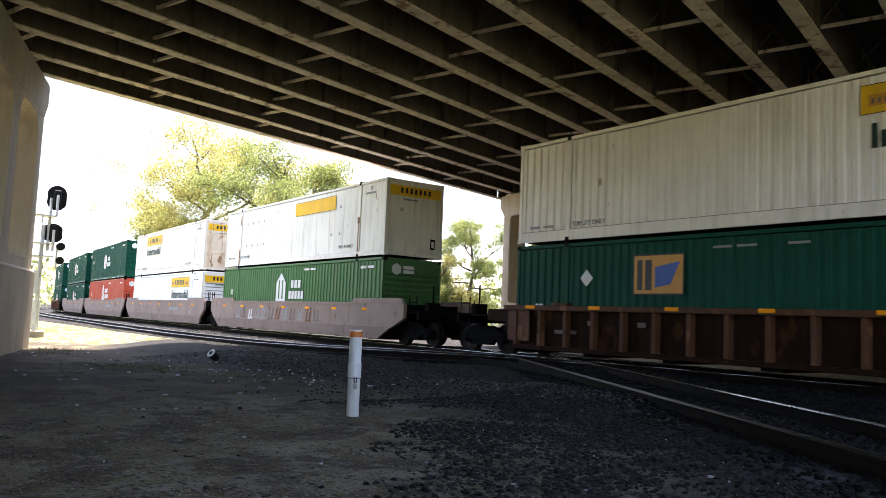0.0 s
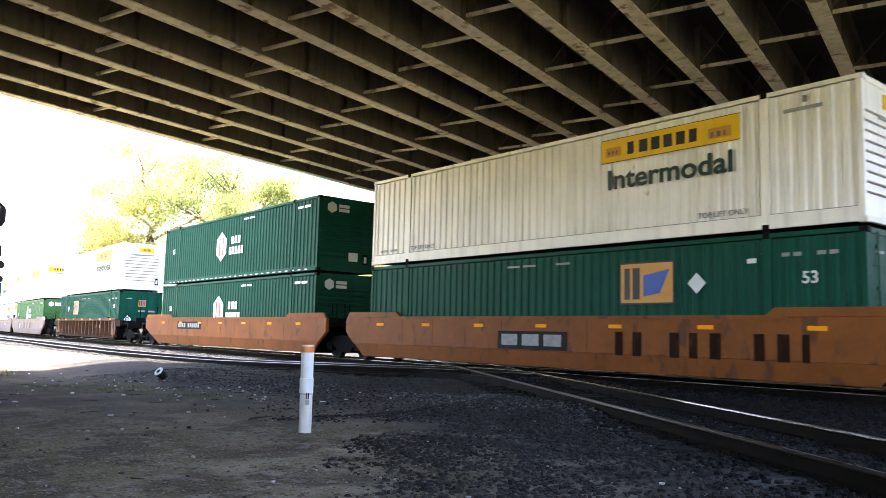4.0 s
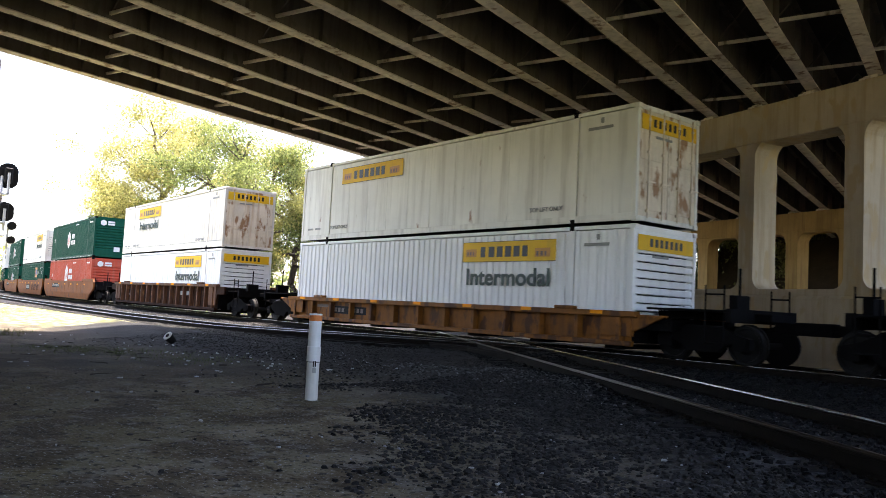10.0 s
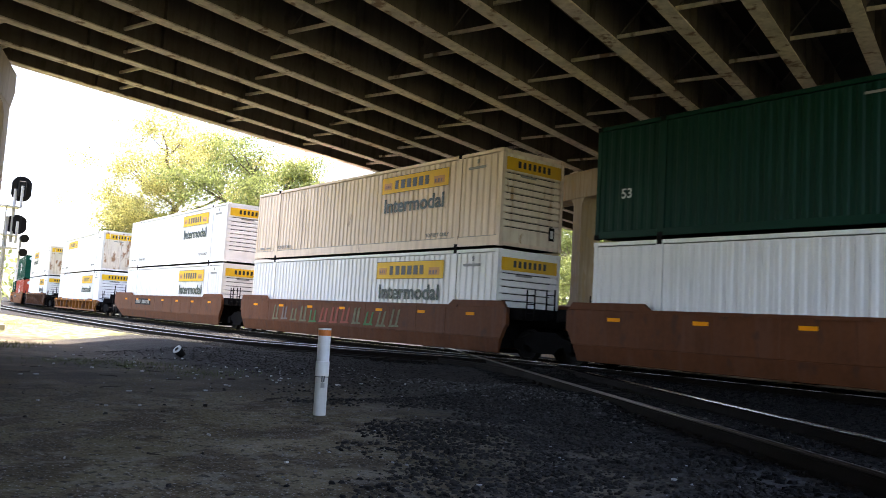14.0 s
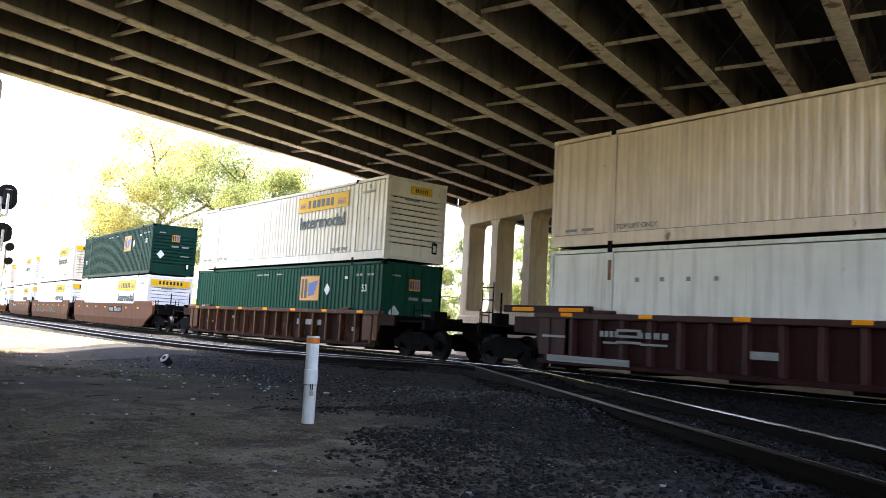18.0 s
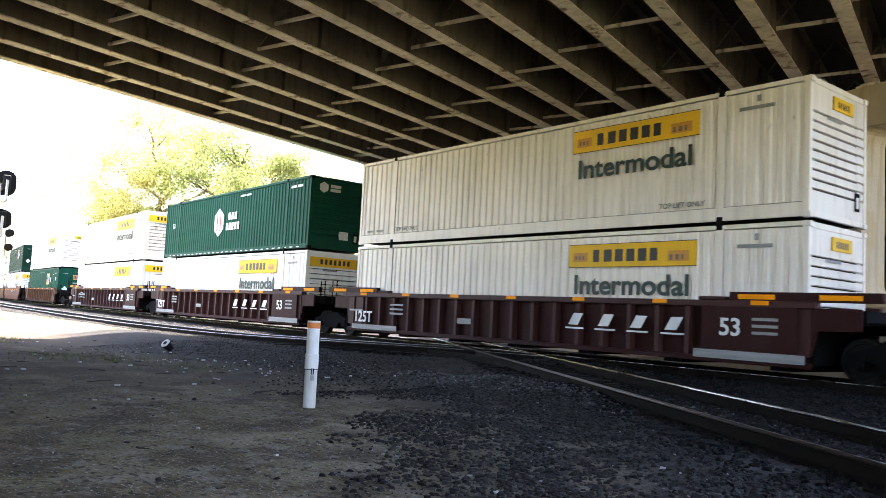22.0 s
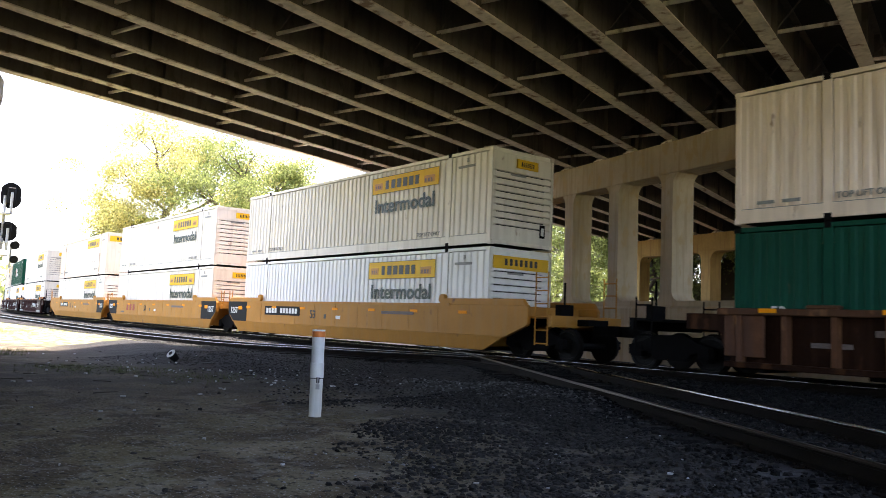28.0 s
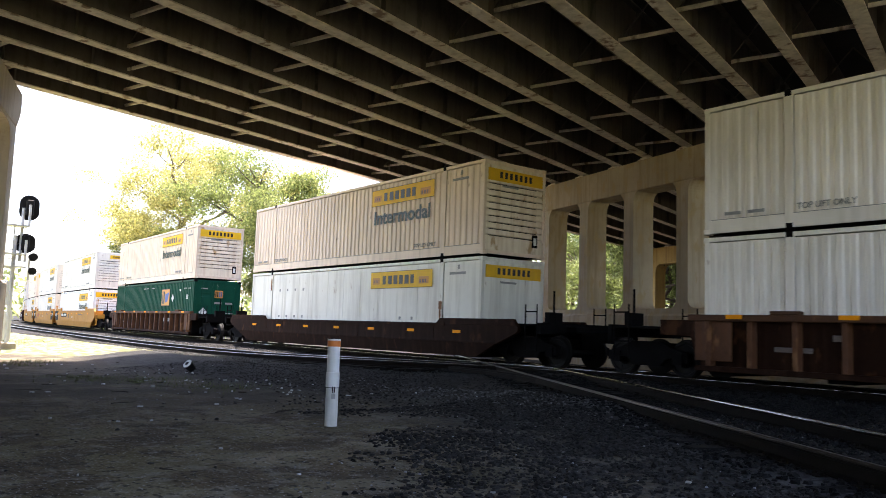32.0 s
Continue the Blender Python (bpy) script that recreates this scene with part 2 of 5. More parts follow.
def leaf_material(name, color):
    m = material(name, color, 0.55, vary=0.3, scale=0.6, bump=0, island=0.55)
    nt = m.node_tree
    b = nt.nodes["Principled BSDF"]
    tr = nt.nodes.new("ShaderNodeBsdfTranslucent")
    src = b.inputs["Base Color"].links[0].from_socket
    nt.links.new(src, tr.inputs["Color"])
    mx = nt.nodes.new("ShaderNodeMixShader")
    mx.inputs[0].default_value = 0.55
    nt.links.new(b.outputs[0], mx.inputs[1])
    nt.links.new(tr.outputs[0], mx.inputs[2])
    nt.links.new(mx.outputs[0], nt.nodes["Material Output"].inputs["Surface"])
    return m


M["leaf"] = leaf_material("yellow_green_leaves", (0.42, 0.395, 0.13))
M["leaf_dark"] = leaf_material("green_leaves", (0.22, 0.26, 0.08))


def ground_material():
    m = bpy.data.materials.new("dirt_and_gravel_ground")
    m.use_nodes = True
    nt = m.node_tree
    b = nt.nodes["Principled BSDF"]
    b.inputs["Roughness"].default_value = 0.95
    b.inputs["Specular IOR Level"].default_value = 0.12
    pos = nt.nodes.new("ShaderNodeNewGeometry").outputs["Position"]

    def nz(sc, det=6.0):
        n = node(nt, "ShaderNodeTexNoise", Scale=sc, Detail=det)
        nt.links.new(pos, n.inputs["Vector"])
        return n.outputs["Fac"]

    vor = node(nt, "ShaderNodeTexVoronoi", Scale=22.0)
    nt.links.new(pos, vor.inputs["Vector"])
    gravel = mixc(nt, 0.75, ramp(nt, nz(1.3), [(0.3, (0.014, 0.0132, 0.0126)), (0.55, (0.03, 0.0288, 0.0282)), (0.7, (0.057, 0.0555, 0.056))]), vor.outputs["Color"], "SOFT_LIGHT")
    sat = nt.nodes.new("ShaderNodeHueSaturation")
    sat.inputs["Saturation"].default_value = 0.15
    nt.links.new(gravel, sat.inputs["Color"])
    dirt = ramp(nt, nz(1.6), [(0.36, (0.06, 0.045, 0.025)), (0.46, (0.145, 0.115, 0.07)), (0.54, (0.19, 0.156, 0.1)), (0.64, (0.27, 0.232, 0.168))])
    # damp brown and olive patches, pale dry crusts, dark bits and light grit
    dirt = mixc(nt, ramp(nt, nz(0.8), [(0.48, (0, 0, 0)), (0.56, (0.7, 0.7, 0.7))]), dirt, (0.11, 0.092, 0.046))
    dirt = mixc(nt, ramp(nt, nz(1.15, 9.0), [(0.53, (0, 0, 0)), (0.59, (0.75, 0.75, 0.75))]), dirt, (0.062, 0.046, 0.03))
    dirt = mixc(nt, ramp(nt, nz(5.0, 9.0), [(0.55, (0, 0, 0)), (0.64, (0.5, 0.5, 0.5))]), dirt, (0.23, 0.21, 0.18))
    dirt = mixc(nt, ramp(nt, nz(17.0, 3.0), [(0.57, (0, 0, 0)), (0.63, (0.8, 0.8, 0.8))]), dirt, (0.02, 0.018, 0.015))
    moss = mixc(nt, ramp(nt, nz(42.0, 2.0), [(0.62, (0, 0, 0)), (0.68, (0.7, 0.7, 0.7))]), dirt, (0.4, 0.39, 0.37))
    # more stone towards the tracks (greater y), more dirt away from them
    sep = nt.nodes.new("ShaderNodeSeparateXYZ")
    nt.links.new(pos, sep.inputs[0])
    near = nt.nodes.new("ShaderNodeMath")
    near.operation = "MAXIMUM"
    near.inputs[1].default_value = -8.4
    nt.links.new(sep.outputs["X"], near.inputs[0])
    e = nt.nodes.new("ShaderNodeMath")
    e.operation = "MULTIPLY_ADD"
    e.inputs[1].default_value = 0.45
    nt.links.new(near.outputs[0], e.inputs[0])
    nt.links.new(sep.outputs["Y"], e.inputs[2])
    e2 = nt.nodes.new("ShaderNodeMath")
    e2.operation = "MULTIPLY_ADD"
    e2.inputs[1].default_value = 5.0
    nt.links.new(nz(0.5), e2.inputs[0])
    nt.links.new(e.outputs[0], e2.inputs[2])
    scaled = nt.nodes.new("ShaderNodeMapRange")
    scaled.inputs["From Min"].default_value, scaled.inputs["From Max"].default_value = 3.3, 6.8
    nt.links.new(e2.outputs[0], scaled.inputs["Value"])
    col = mixc(nt, scaled.outputs[0], moss, sat.outputs[0])
    # near-black ballast from the crossing track to the main track
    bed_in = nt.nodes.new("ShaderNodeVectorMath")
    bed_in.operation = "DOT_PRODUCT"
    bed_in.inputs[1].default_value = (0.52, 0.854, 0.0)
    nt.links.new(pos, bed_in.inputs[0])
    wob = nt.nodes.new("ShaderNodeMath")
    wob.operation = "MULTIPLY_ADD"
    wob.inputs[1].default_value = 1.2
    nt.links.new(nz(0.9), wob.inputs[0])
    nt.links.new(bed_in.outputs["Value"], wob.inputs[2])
    dark_bed = nt.nodes.new("ShaderNodeMapRange")
    dark_bed.inputs["From Min"].default_value, dark_bed.inputs["From Max"].default_value = 4.0, 4.9
    nt.links.new(wob.outputs[0], dark_bed.inputs["Value"])
    col = mixc(nt, dark_bed.outputs[0], col, ramp(nt, nz(2.0), [(0.35, (0.005, 0.0048, 0.0046)), (0.65, (0.01, 0.0097, 0.0094))]))
    # open ground beyond the overpass's shadow: straw grass and stone, paler to look sunlit
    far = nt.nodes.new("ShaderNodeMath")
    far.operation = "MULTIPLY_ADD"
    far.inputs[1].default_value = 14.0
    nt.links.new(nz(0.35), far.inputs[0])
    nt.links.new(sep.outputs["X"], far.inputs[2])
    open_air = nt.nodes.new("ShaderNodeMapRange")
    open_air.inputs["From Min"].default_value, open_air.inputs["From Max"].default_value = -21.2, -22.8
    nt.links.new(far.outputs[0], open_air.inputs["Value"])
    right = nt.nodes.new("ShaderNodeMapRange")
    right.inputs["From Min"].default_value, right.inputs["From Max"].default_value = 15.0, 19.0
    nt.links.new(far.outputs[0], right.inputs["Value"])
    # turf on the unseen right, its tone set to steer bounced light
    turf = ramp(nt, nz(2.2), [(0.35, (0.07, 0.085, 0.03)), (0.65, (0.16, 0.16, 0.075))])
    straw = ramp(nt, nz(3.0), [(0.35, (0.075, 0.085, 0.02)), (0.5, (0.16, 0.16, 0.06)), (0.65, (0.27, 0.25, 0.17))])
    dark_shoulder = ramp(nt, nz(2.6), [(0.35, (0.012, 0.0115, 0.011)), (0.65, (0.028, 0.027, 0.026))])

    def band(axis, lo, hi):
        r = nt.nodes.new("ShaderNodeMapRange")
        r.inputs["From Min"].default_value, r.inputs["From Max"].default_value = lo, hi
        nt.links.new(sep.outputs[axis], r.inputs["Value"])
        return r.outputs[0]

    def times(p, q):
        r = nt.nodes.new("ShaderNodeMath")
        r.operation = "MULTIPLY"
        nt.links.new(p, r.inputs[0])
        nt.links.new(q, r.inputs[1])
        return r.outputs[0]

    # darker earth before the open ground
    darker_earth = ramp(nt, nz(0.9, 8.0), [(0.34, (0.4, 0.4, 0.4)), (0.58, (0.95, 0.95, 0.95))])
    col = mixc(nt, times(band("X", -8.5, -13.5), darker_earth), col, (0.05, 0.04, 0.03))
    col = mixc(nt, times(band("Y", 5.9, 7.4), band("X", -10.5, -15.0)), col, dark_shoulder)
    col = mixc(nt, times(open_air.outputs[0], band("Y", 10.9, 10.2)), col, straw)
    col = mixc(nt, right.outputs[0], col, turf)
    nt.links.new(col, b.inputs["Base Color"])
    bp = node(nt, "ShaderNodeBump", Strength=0.9, Distance=0.04)
    nt.links.new(mixc(nt, 0.4, nz(26.0), vor.outputs["Distance"]), bp.inputs["Height"])
    nt.links.new(bp.outputs[0], b.inputs["Normal"])
    return m


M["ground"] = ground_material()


# ---- building blocks ----
def box(bm, x0, x1, y0, y1, z0, z1):
    v = [bm.verts.new(p) for p in ((x0, y0, z0), (x1, y0, z0), (x1, y1, z0), (x0, y1, z0), (x0, y0, z1), (x1, y0, z1), (x1, y1, z1), (x0, y1, z1))]
    for f in ((3, 2, 1, 0), (4, 5, 6, 7), (0, 1, 5, 4), (1, 2, 6, 5), (2, 3, 7, 6), (3, 0, 4, 7)):
        bm.faces.new([v[i] for i in f])
    return v


def bevel(bm, w, seg=1):
    bmesh.ops.bevel(bm, geom=bm.edges[:], offset=w, segments=seg, affect="EDGES", clamp_overlap=True)
    return bm


def prism(bm, outline, axis, a, b):
    """A straight bar: a closed outline of (p, q) carried along axis 'x', 'y' or 'z' from a to b."""
    def at(p, q, s):
        return {"x": (s, p, q), "y": (p, s, q), "z": (p, q, s)}[axis]
    lo = [bm.verts.new(at(p, q, a)) for p, q in outline]
    hi = [bm.verts.new(at(p, q, b)) for p, q in outline]
    n = len(outline)
    for i in range(n):
        bm.faces.new((lo[i], lo[(i + 1) % n], hi[(i + 1) % n], hi[i]))
    bm.faces.new(lo[::-1])
    bm.faces.new(hi)
    return bm


def tube(bm, p, q, r, n=8, r2=None):
    """A round bar from p to q."""
    p, q = Vector(p), Vector(q)
    d = q - p
    turn = d.to_track_quat("Z", "Y").to_matrix().to_4x4()
    bmesh.ops.create_cone(bm, cap_ends=True, segments=n, radius1=r, radius2=r if r2 is None else r2, depth=d.length,
                          matrix=Matrix.Translation((p + q) / 2) @ turn)
    return bm


def mesh(name, bm, mat):
    bmesh.ops.recalc_face_normals(bm, faces=bm.faces[:])
    me = bpy.data.meshes.new(name)
    bm.to_mesh(me)
    bm.free()
    me.materials.append(mat)
    return me


def part(name, bm, mat, parent, label="", at=None):
    """One mesh object under a thing or a part; bm may also be a ready mesh."""
    me = bm if isinstance(bm, bpy.types.Mesh) else mesh(name, bm, mat)
    ob = new(name, me)
    ob.parent = parent
    if at is not None:
        ob.matrix_basis = at
    if label:
        ob["label"] = label
    return ob


def thing(name, label, category, at=Matrix(), group="", kind=""):
    ob = new(name)
    ob.empty_display_size = 0.3
    ob.matrix_basis = at
    return tagged(ob, label, category, group, kind)


def single(name, bm, mat, label, category, at=Matrix(), group="", kind=""):
    ob = new(name, mesh(name, bm, mat))
    ob.matrix_basis = at
    return tagged(ob, label, category, group, kind)


WORDS = {}


def word(text, height, mat):
    """A flat mesh of a word, its left foot at the origin, reading along +x in the xz plane, seen from -y."""
    key = (text, height, mat.name)
    if key not in WORDS:
        cu = bpy.data.curves.new("word", "FONT")
        cu.body, cu.size, cu.extrude, cu.offset = text, height / 0.7, 0.004, (0.03 if height > 0.4 else 0.024) * height
        ob = new("word", cu)
        bpy.context.view_layer.update()
        me = bpy.data.meshes.new_from_object(ob.evaluated_get(bpy.context.evaluated_depsgraph_get()))
        bpy.data.objects.remove(ob)
        me.transform(pose(0, 0, 0, 90))
        me.materials.clear()
        me.materials.append(mat)
        WORDS[key] = me
    return WORDS[key]


# ---- the plan ----
TRACK_Y = 16.83                      # centre line of the main track, which runs along x; z = 0 at the rail tops
GAUGE = 1.505
SKEW = radians(16.8)                 # the overpass runs 16.8 degrees off square to the track
BEAM_N = Vector((math.cos(SKEW), math.sin(SKEW), 0))
BEAM_D = Vector((-math.sin(SKEW), math.cos(SKEW), 0))
BENT_SLOPE = -0.24
CURVE_X, CURVE_R = -22.0, 700.0       # beyond here the line bends gently away from the viewer
BEAM_Z = 7.72                        # underside of the girders
BEAM_DEPTH = 1.35


def line_at(s):
    """Place and heading (radians) on the main line, s metres along it."""
    if s >= CURVE_X:
        return s, TRACK_Y, 0.0
    a = (CURVE_X - s) / CURVE_R
    return CURVE_X - CURVE_R * math.sin(a), TRACK_Y + CURVE_R * (1 - math.cos(a)), -a


def on_line(s, z=0.0):
    x, y, a = line_at(s)
    return pose(x, y, z, 0, 0, math.degrees(a))


def line_y(x):
    return TRACK_Y + min(0.0, x - CURVE_X) ** 2 / (2 * CURVE_R)


def bump_at(x, y, cx, cy, rx, ry, h):
    return h * math.exp(-((x - cx) / rx) ** 2 - ((y - cy) / ry) ** 2)


def ground_z(x, y):
    z = -0.27
    d = abs(y - line_y(x))
    z += 0.09 * max(0.0, min(1.0, (3.4 - d) / 1.4))
    across = abs((x + 3.68) * 0.533 + (y - 7.8) * 0.846)
    if y < 20:
        z += 0.07 * max(0.0, min(1.0, (2.4 - across) / 0.8))
    z += bump_at(x, y, -9.5, 9.3, 3.2, 1.1, 0.10)
    # towards the open end the dirt lies lower, and rises as a shoulder to the passing track
    w = max(0.0, min(1.0, (-15.0 - x) / 6.0))
    rise = max(0.0, min(1.0, (y - 5.8) / 3.4))
    z += w * (-0.12 + 0.21 * rise * rise * (3 - 2 * rise) * (1 if y < 9.6 else max(0.45, 1 - (y - 9.6) * 0.6)))
    r = math.hypot(x, y)
    if r < 60:
        z += 0.035 * noise.noise((x * 0.45, y * 0.45, 0.3)) + 0.02 * noise.noise((x * 1.7, y * 1.7, 1.3))
    return z


def spaced(lo, hi, step, far):
    a, out, s = lo, [], step
    while a > -far:
        s *= 1.35
        a -= s
        out.insert(0, a)
    out += list(np.arange(lo, hi, step))
    a, s = hi, step
    out.append(a)
    while a < far:
        s *= 1.35
        a += s
        out.append(a)
    return out


def build_ground():
    xs, ys = spaced(-38, 3, 0.35, 1500), spaced(-4, 21, 0.35, 1500)
    verts = [(x, y, ground_z(x, y)) for y in ys for x in xs]
    n = len(xs)
    faces = [(j * n + i, j * n + i + 1, j * n + n + i + 1, j * n + n + i) for j in range(len(ys) - 1) for i in range(n - 1)]
    me = bpy.data.meshes.new("ground")
    me.from_pydata(verts, [], faces)
    me.polygons.foreach_set("use_smooth", [True] * len(faces))
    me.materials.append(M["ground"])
    tagged(new("ground", me), "packed dirt and grey gravel ground beside the tracks", "ground", kind="structure")


build_ground()


def stones(name, label, spots, seed, mat):
    """Loose crushed stones: one joined mesh of small uneven blocks."""
    rng = np.random.default_rng(seed)
    n = len(spots)
    base = np.array([(1, 0, -0.3), (0.3, 1, -0.3), (-1, 0.2, -0.3), (-0.1, -1, -0.3), (0.5, 0.45, 0.6), (-0.5, 0.4, 0.55), (-0.4, -0.5, 0.6), (0.5, -0.45, 0.5)])
    faces = np.array([(4, 5, 6, 7), (0, 1, 5, 4), (1, 2, 6, 5), (2, 3, 7, 6), (3, 0, 4, 7)])
    p = np.array(spots)
    v = base[None] * (1 + rng.uniform(-0.35, 0.35, (n, 8, 3))) * p[:, None, 3:4]
    v[:, :, 2] *= rng.uniform(0.55, 1.0, (n, 1))
    a = rng.uniform(0, 6.283, n)
    c, s = np.cos(a)[:, None], np.sin(a)[:, None]
    v[:, :, 0], v[:, :, 1] = v[:, :, 0] * c - v[:, :, 1] * s, v[:, :, 0] * s + v[:, :, 1] * c
    v += p[:, None, :3]
    me = bpy.data.meshes.new(name)
    me.from_pydata(v.reshape(-1, 3).tolist(), [], (faces[None] + 8 * np.arange(n)[:, None, None]).reshape(-1, 4).tolist())
    me.materials.append(mat)
    tagged(new(name, me), label, "gravel", kind="stuff")


def gravel_spots(count, x0, x1, y0, y1, lo, hi, seed, edge):
    """Spots over a stretch of ground, thickest where the ground is stony."""
    rng = np.random.default_rng(seed)
    out = []
    while len(out) < count:
        x, y = rng.uniform(x0, x1), rng.uniform(y0, y1)
        e = y + 0.45 * max(x, -8.4) + 2.6 * noise.noise((x * 0.4, y * 0.4, 5.0)) + 1.2 * noise.noise((x * 1.5, y * 1.5, 2.0))
        if rng.uniform() > max(0.0012, min(1.0, (e - edge) / 3.2)):
            continue
        across = (x + 3.68) * 0.533 + (y - 7.8) * 0.846
        if across > -1.35 and rng.uniform() > 0.12:
            continue
        r = lo + (hi - lo) * rng.uniform() ** 2.2
        out.append((x, y, ground_z(x, y) + r * 0.15, r))
    return out


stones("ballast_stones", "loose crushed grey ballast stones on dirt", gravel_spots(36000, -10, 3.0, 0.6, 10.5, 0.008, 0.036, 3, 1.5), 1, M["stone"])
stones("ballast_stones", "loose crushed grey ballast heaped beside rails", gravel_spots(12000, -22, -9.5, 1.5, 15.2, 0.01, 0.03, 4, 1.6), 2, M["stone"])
stones("stone_chips", "scattered pale stone chips among dark gravel", gravel_spots(1100, -16, 0.5, 0.6, 10.5, 0.006, 0.019, 6, -0.5), 6, M["chalk_stone"])
spread = np.random.default_rng(8)
# Heap stones are lightened because the heap faces the light.
stones("stone_chips", "dusty stones on a low gravel heap, paler for the light on it", [
    (x, y, ground_z(x, y) + 0.008, r) for x, y, r in zip(spread.normal(-9.6, 1.7, 900), spread.normal(9.2, 0.55, 900), spread.uniform(0.014, 0.035, 900))], 9, M["lit_dusty_stone"])


def bed(count, x0, x1):
    return [(x, y + line_y(x) - TRACK_Y, ground_z(x, y + line_y(x) - TRACK_Y) + 0.01, r) for x, y, r in zip(spread.uniform(x0, x1, count), spread.uniform(13.4, 19.8, count), spread.uniform(0.025, 0.06, count))]


def crossing_bed(count):
    """Spots on the bed of the crossing track and up to the main track."""
    out = []
    while len(out) < count:
        x, a = spread.uniform(-19, 4), spread.uniform(-1.5, 9.0)
        y = 7.8 + (a - (x + 3.68) * 0.533) / 0.846
        if y < 14.2:
            out.append((x, y, ground_z(x, y) + 0.008, spread.uniform(0.018, 0.045)))
    return out


stones("ballast_stones", "near-black ballast on the bed of the crossing track", crossing_bed(14000), 15, M["dark_bed_stone"])
# Ballast under overpass and train is near black: their shade is in its colour.
stones("ballast_stones", "near-black ballast under the main track, darkened for shade", bed(14000, -29, 12), 5, M["dark_bed_stone"])
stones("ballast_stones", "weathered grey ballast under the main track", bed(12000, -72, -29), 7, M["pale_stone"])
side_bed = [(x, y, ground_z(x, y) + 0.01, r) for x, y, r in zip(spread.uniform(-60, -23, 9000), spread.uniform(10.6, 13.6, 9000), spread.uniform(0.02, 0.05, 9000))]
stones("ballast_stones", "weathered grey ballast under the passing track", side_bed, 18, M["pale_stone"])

# ---- tracks ----
RAIL = [(-0.07, -0.18), (0.07, -0.18), (0.07, -0.165), (0.012, -0.145), (0.012, -0.05), (0.036, -0.04), (0.036, -0.006), (0.03, 0.0),
        (-0.03, 0.0), (-0.036, -0.006), (-0.036, -0.04), (-0.012, -0.05), (-0.012, -0.145), (-0.07, -0.165)]


HEAD = [(-0.037, -0.022), (0.037, -0.022), (0.037, -0.008), (0.034, -0.001), (0.028, 0.003), (0.02, 0.004), (-0.02, 0.004), (-0.028, 0.003), (-0.034, -0.001), (-0.037, -0.008)]


def curved_bar(outline, line, off):
    """An outline of (across, up) carried along a line of (x, y, z), set off to one side of it."""
    bm = bmesh.new()
    rings = []
    for k, (x, y, z) in enumerate(line):
        a, b = line[max(0, k - 1)], line[min(len(line) - 1, k + 1)]
        d = Vector((b[0] - a[0], b[1] - a[1], 0)).normalized()
        rings.append([bm.verts.new((x - d.y * (p + off), y + d.x * (p + off), z + q)) for p, q in outline])
    n = len(outline)
    for a, b in zip(rings, rings[1:]):
        for k in range(n):
            bm.faces.new((a[k], a[(k + 1) % n], b[(k + 1) % n], b[k])).smooth = n == 10
    bm.faces.new(rings[0])
    bm.faces.new(rings[-1][::-1])
    return bm


def rounded(bm, r):
    """A rail head: its long top edges worn round."""
    edges = [e for e in bm.edges if all(v.co.z > 0 for v in e.verts) and abs(e.verts[0].co.x - e.verts[1].co.x) > 1]
    bmesh.ops.bevel(bm, geom=edges, offset=r, segments=5, affect="EDGES", clamp_overlap=True)
    for f in bm.faces:
        f.smooth = True
    return bm


def track(name, label, at, x0, x1, t0, t1, step, guard=(), line=None, dull=()):
    """Two rails with polished heads on timber ties; ties between t0 and t1. line: the bend to follow; dull: sides whose head has rusted over."""
    tr = thing(name, label, "railway track", at, kind="structure")
    for s in (-1, 1):
        if line:
            bm = curved_bar(RAIL, line, s * GAUGE / 2)
        else:
            bm = prism(bmesh.new(), [(p + s * GAUGE / 2, q) for p, q in RAIL], "x", x0, x1)
        rail = part("rail", bm, M["rail"], tr, "rusty steel rail")
        if line:
            bm = curved_bar(HEAD, line, s * GAUGE / 2)
        else:
            bm = bmesh.new()
            box(bm, x0, x1, s * GAUGE / 2 - 0.038, s * GAUGE / 2 + 0.038, -0.022, 0.003)
            rounded(bm, 0.006)
        part("rail_head", bm, M["rusty_head" if s in dull else "railhead"], rail, "rusted running surface" if s in dull else "polished bright running surface")
        for g0, g1 in guard:
            bm = prism(bmesh.new(), [(p * 0.9 + s * (GAUGE / 2 - 0.13), q - 0.012) for p, q in RAIL], "x", g0, g1)
            part("guard_rail", bm, M["rail"], tr)
    bm = bmesh.new()
    box(bm, -0.115, 0.115, -1.3, 1.3, -0.36, -0.18)
    bevel(bm, 0.015)
    tie = mesh("tie", bm, M["tie"])
    bm = bmesh.new()
    for s in (-1, 1):
        box(bm, -0.09, 0.09, s * GAUGE / 2 - 0.17, s * GAUGE / 2 + 0.17, -0.18, -0.166)
        for a in (-0.06, 0.06):
            for b in (-0.1, 0.1):
                box(bm, a - 0.012, a + 0.012, s * GAUGE / 2 + b - 0.014, s * GAUGE / 2 + b + 0.014, -0.166, -0.14)
    plate = mesh("tie_plate", bm, M["rail"])
    rng = random.Random(7)
    x = t0
    while x < t1:
        at_tie = pose(rng.uniform(-0.03, 0.03), rng.uniform(-0.06, 0.06), rng.uniform(-0.012, 0.01), 0, 0, rng.uniform(-1.2, 1.2))
        o = part("tie", tie, None, tr, at=(on_line(x) if line else Matrix.Translation((x, 0, 0))) @ at_tie)
        if abs(x) < 22:
            part("tie_plate", plate, None, o)
        x += step
    return tr


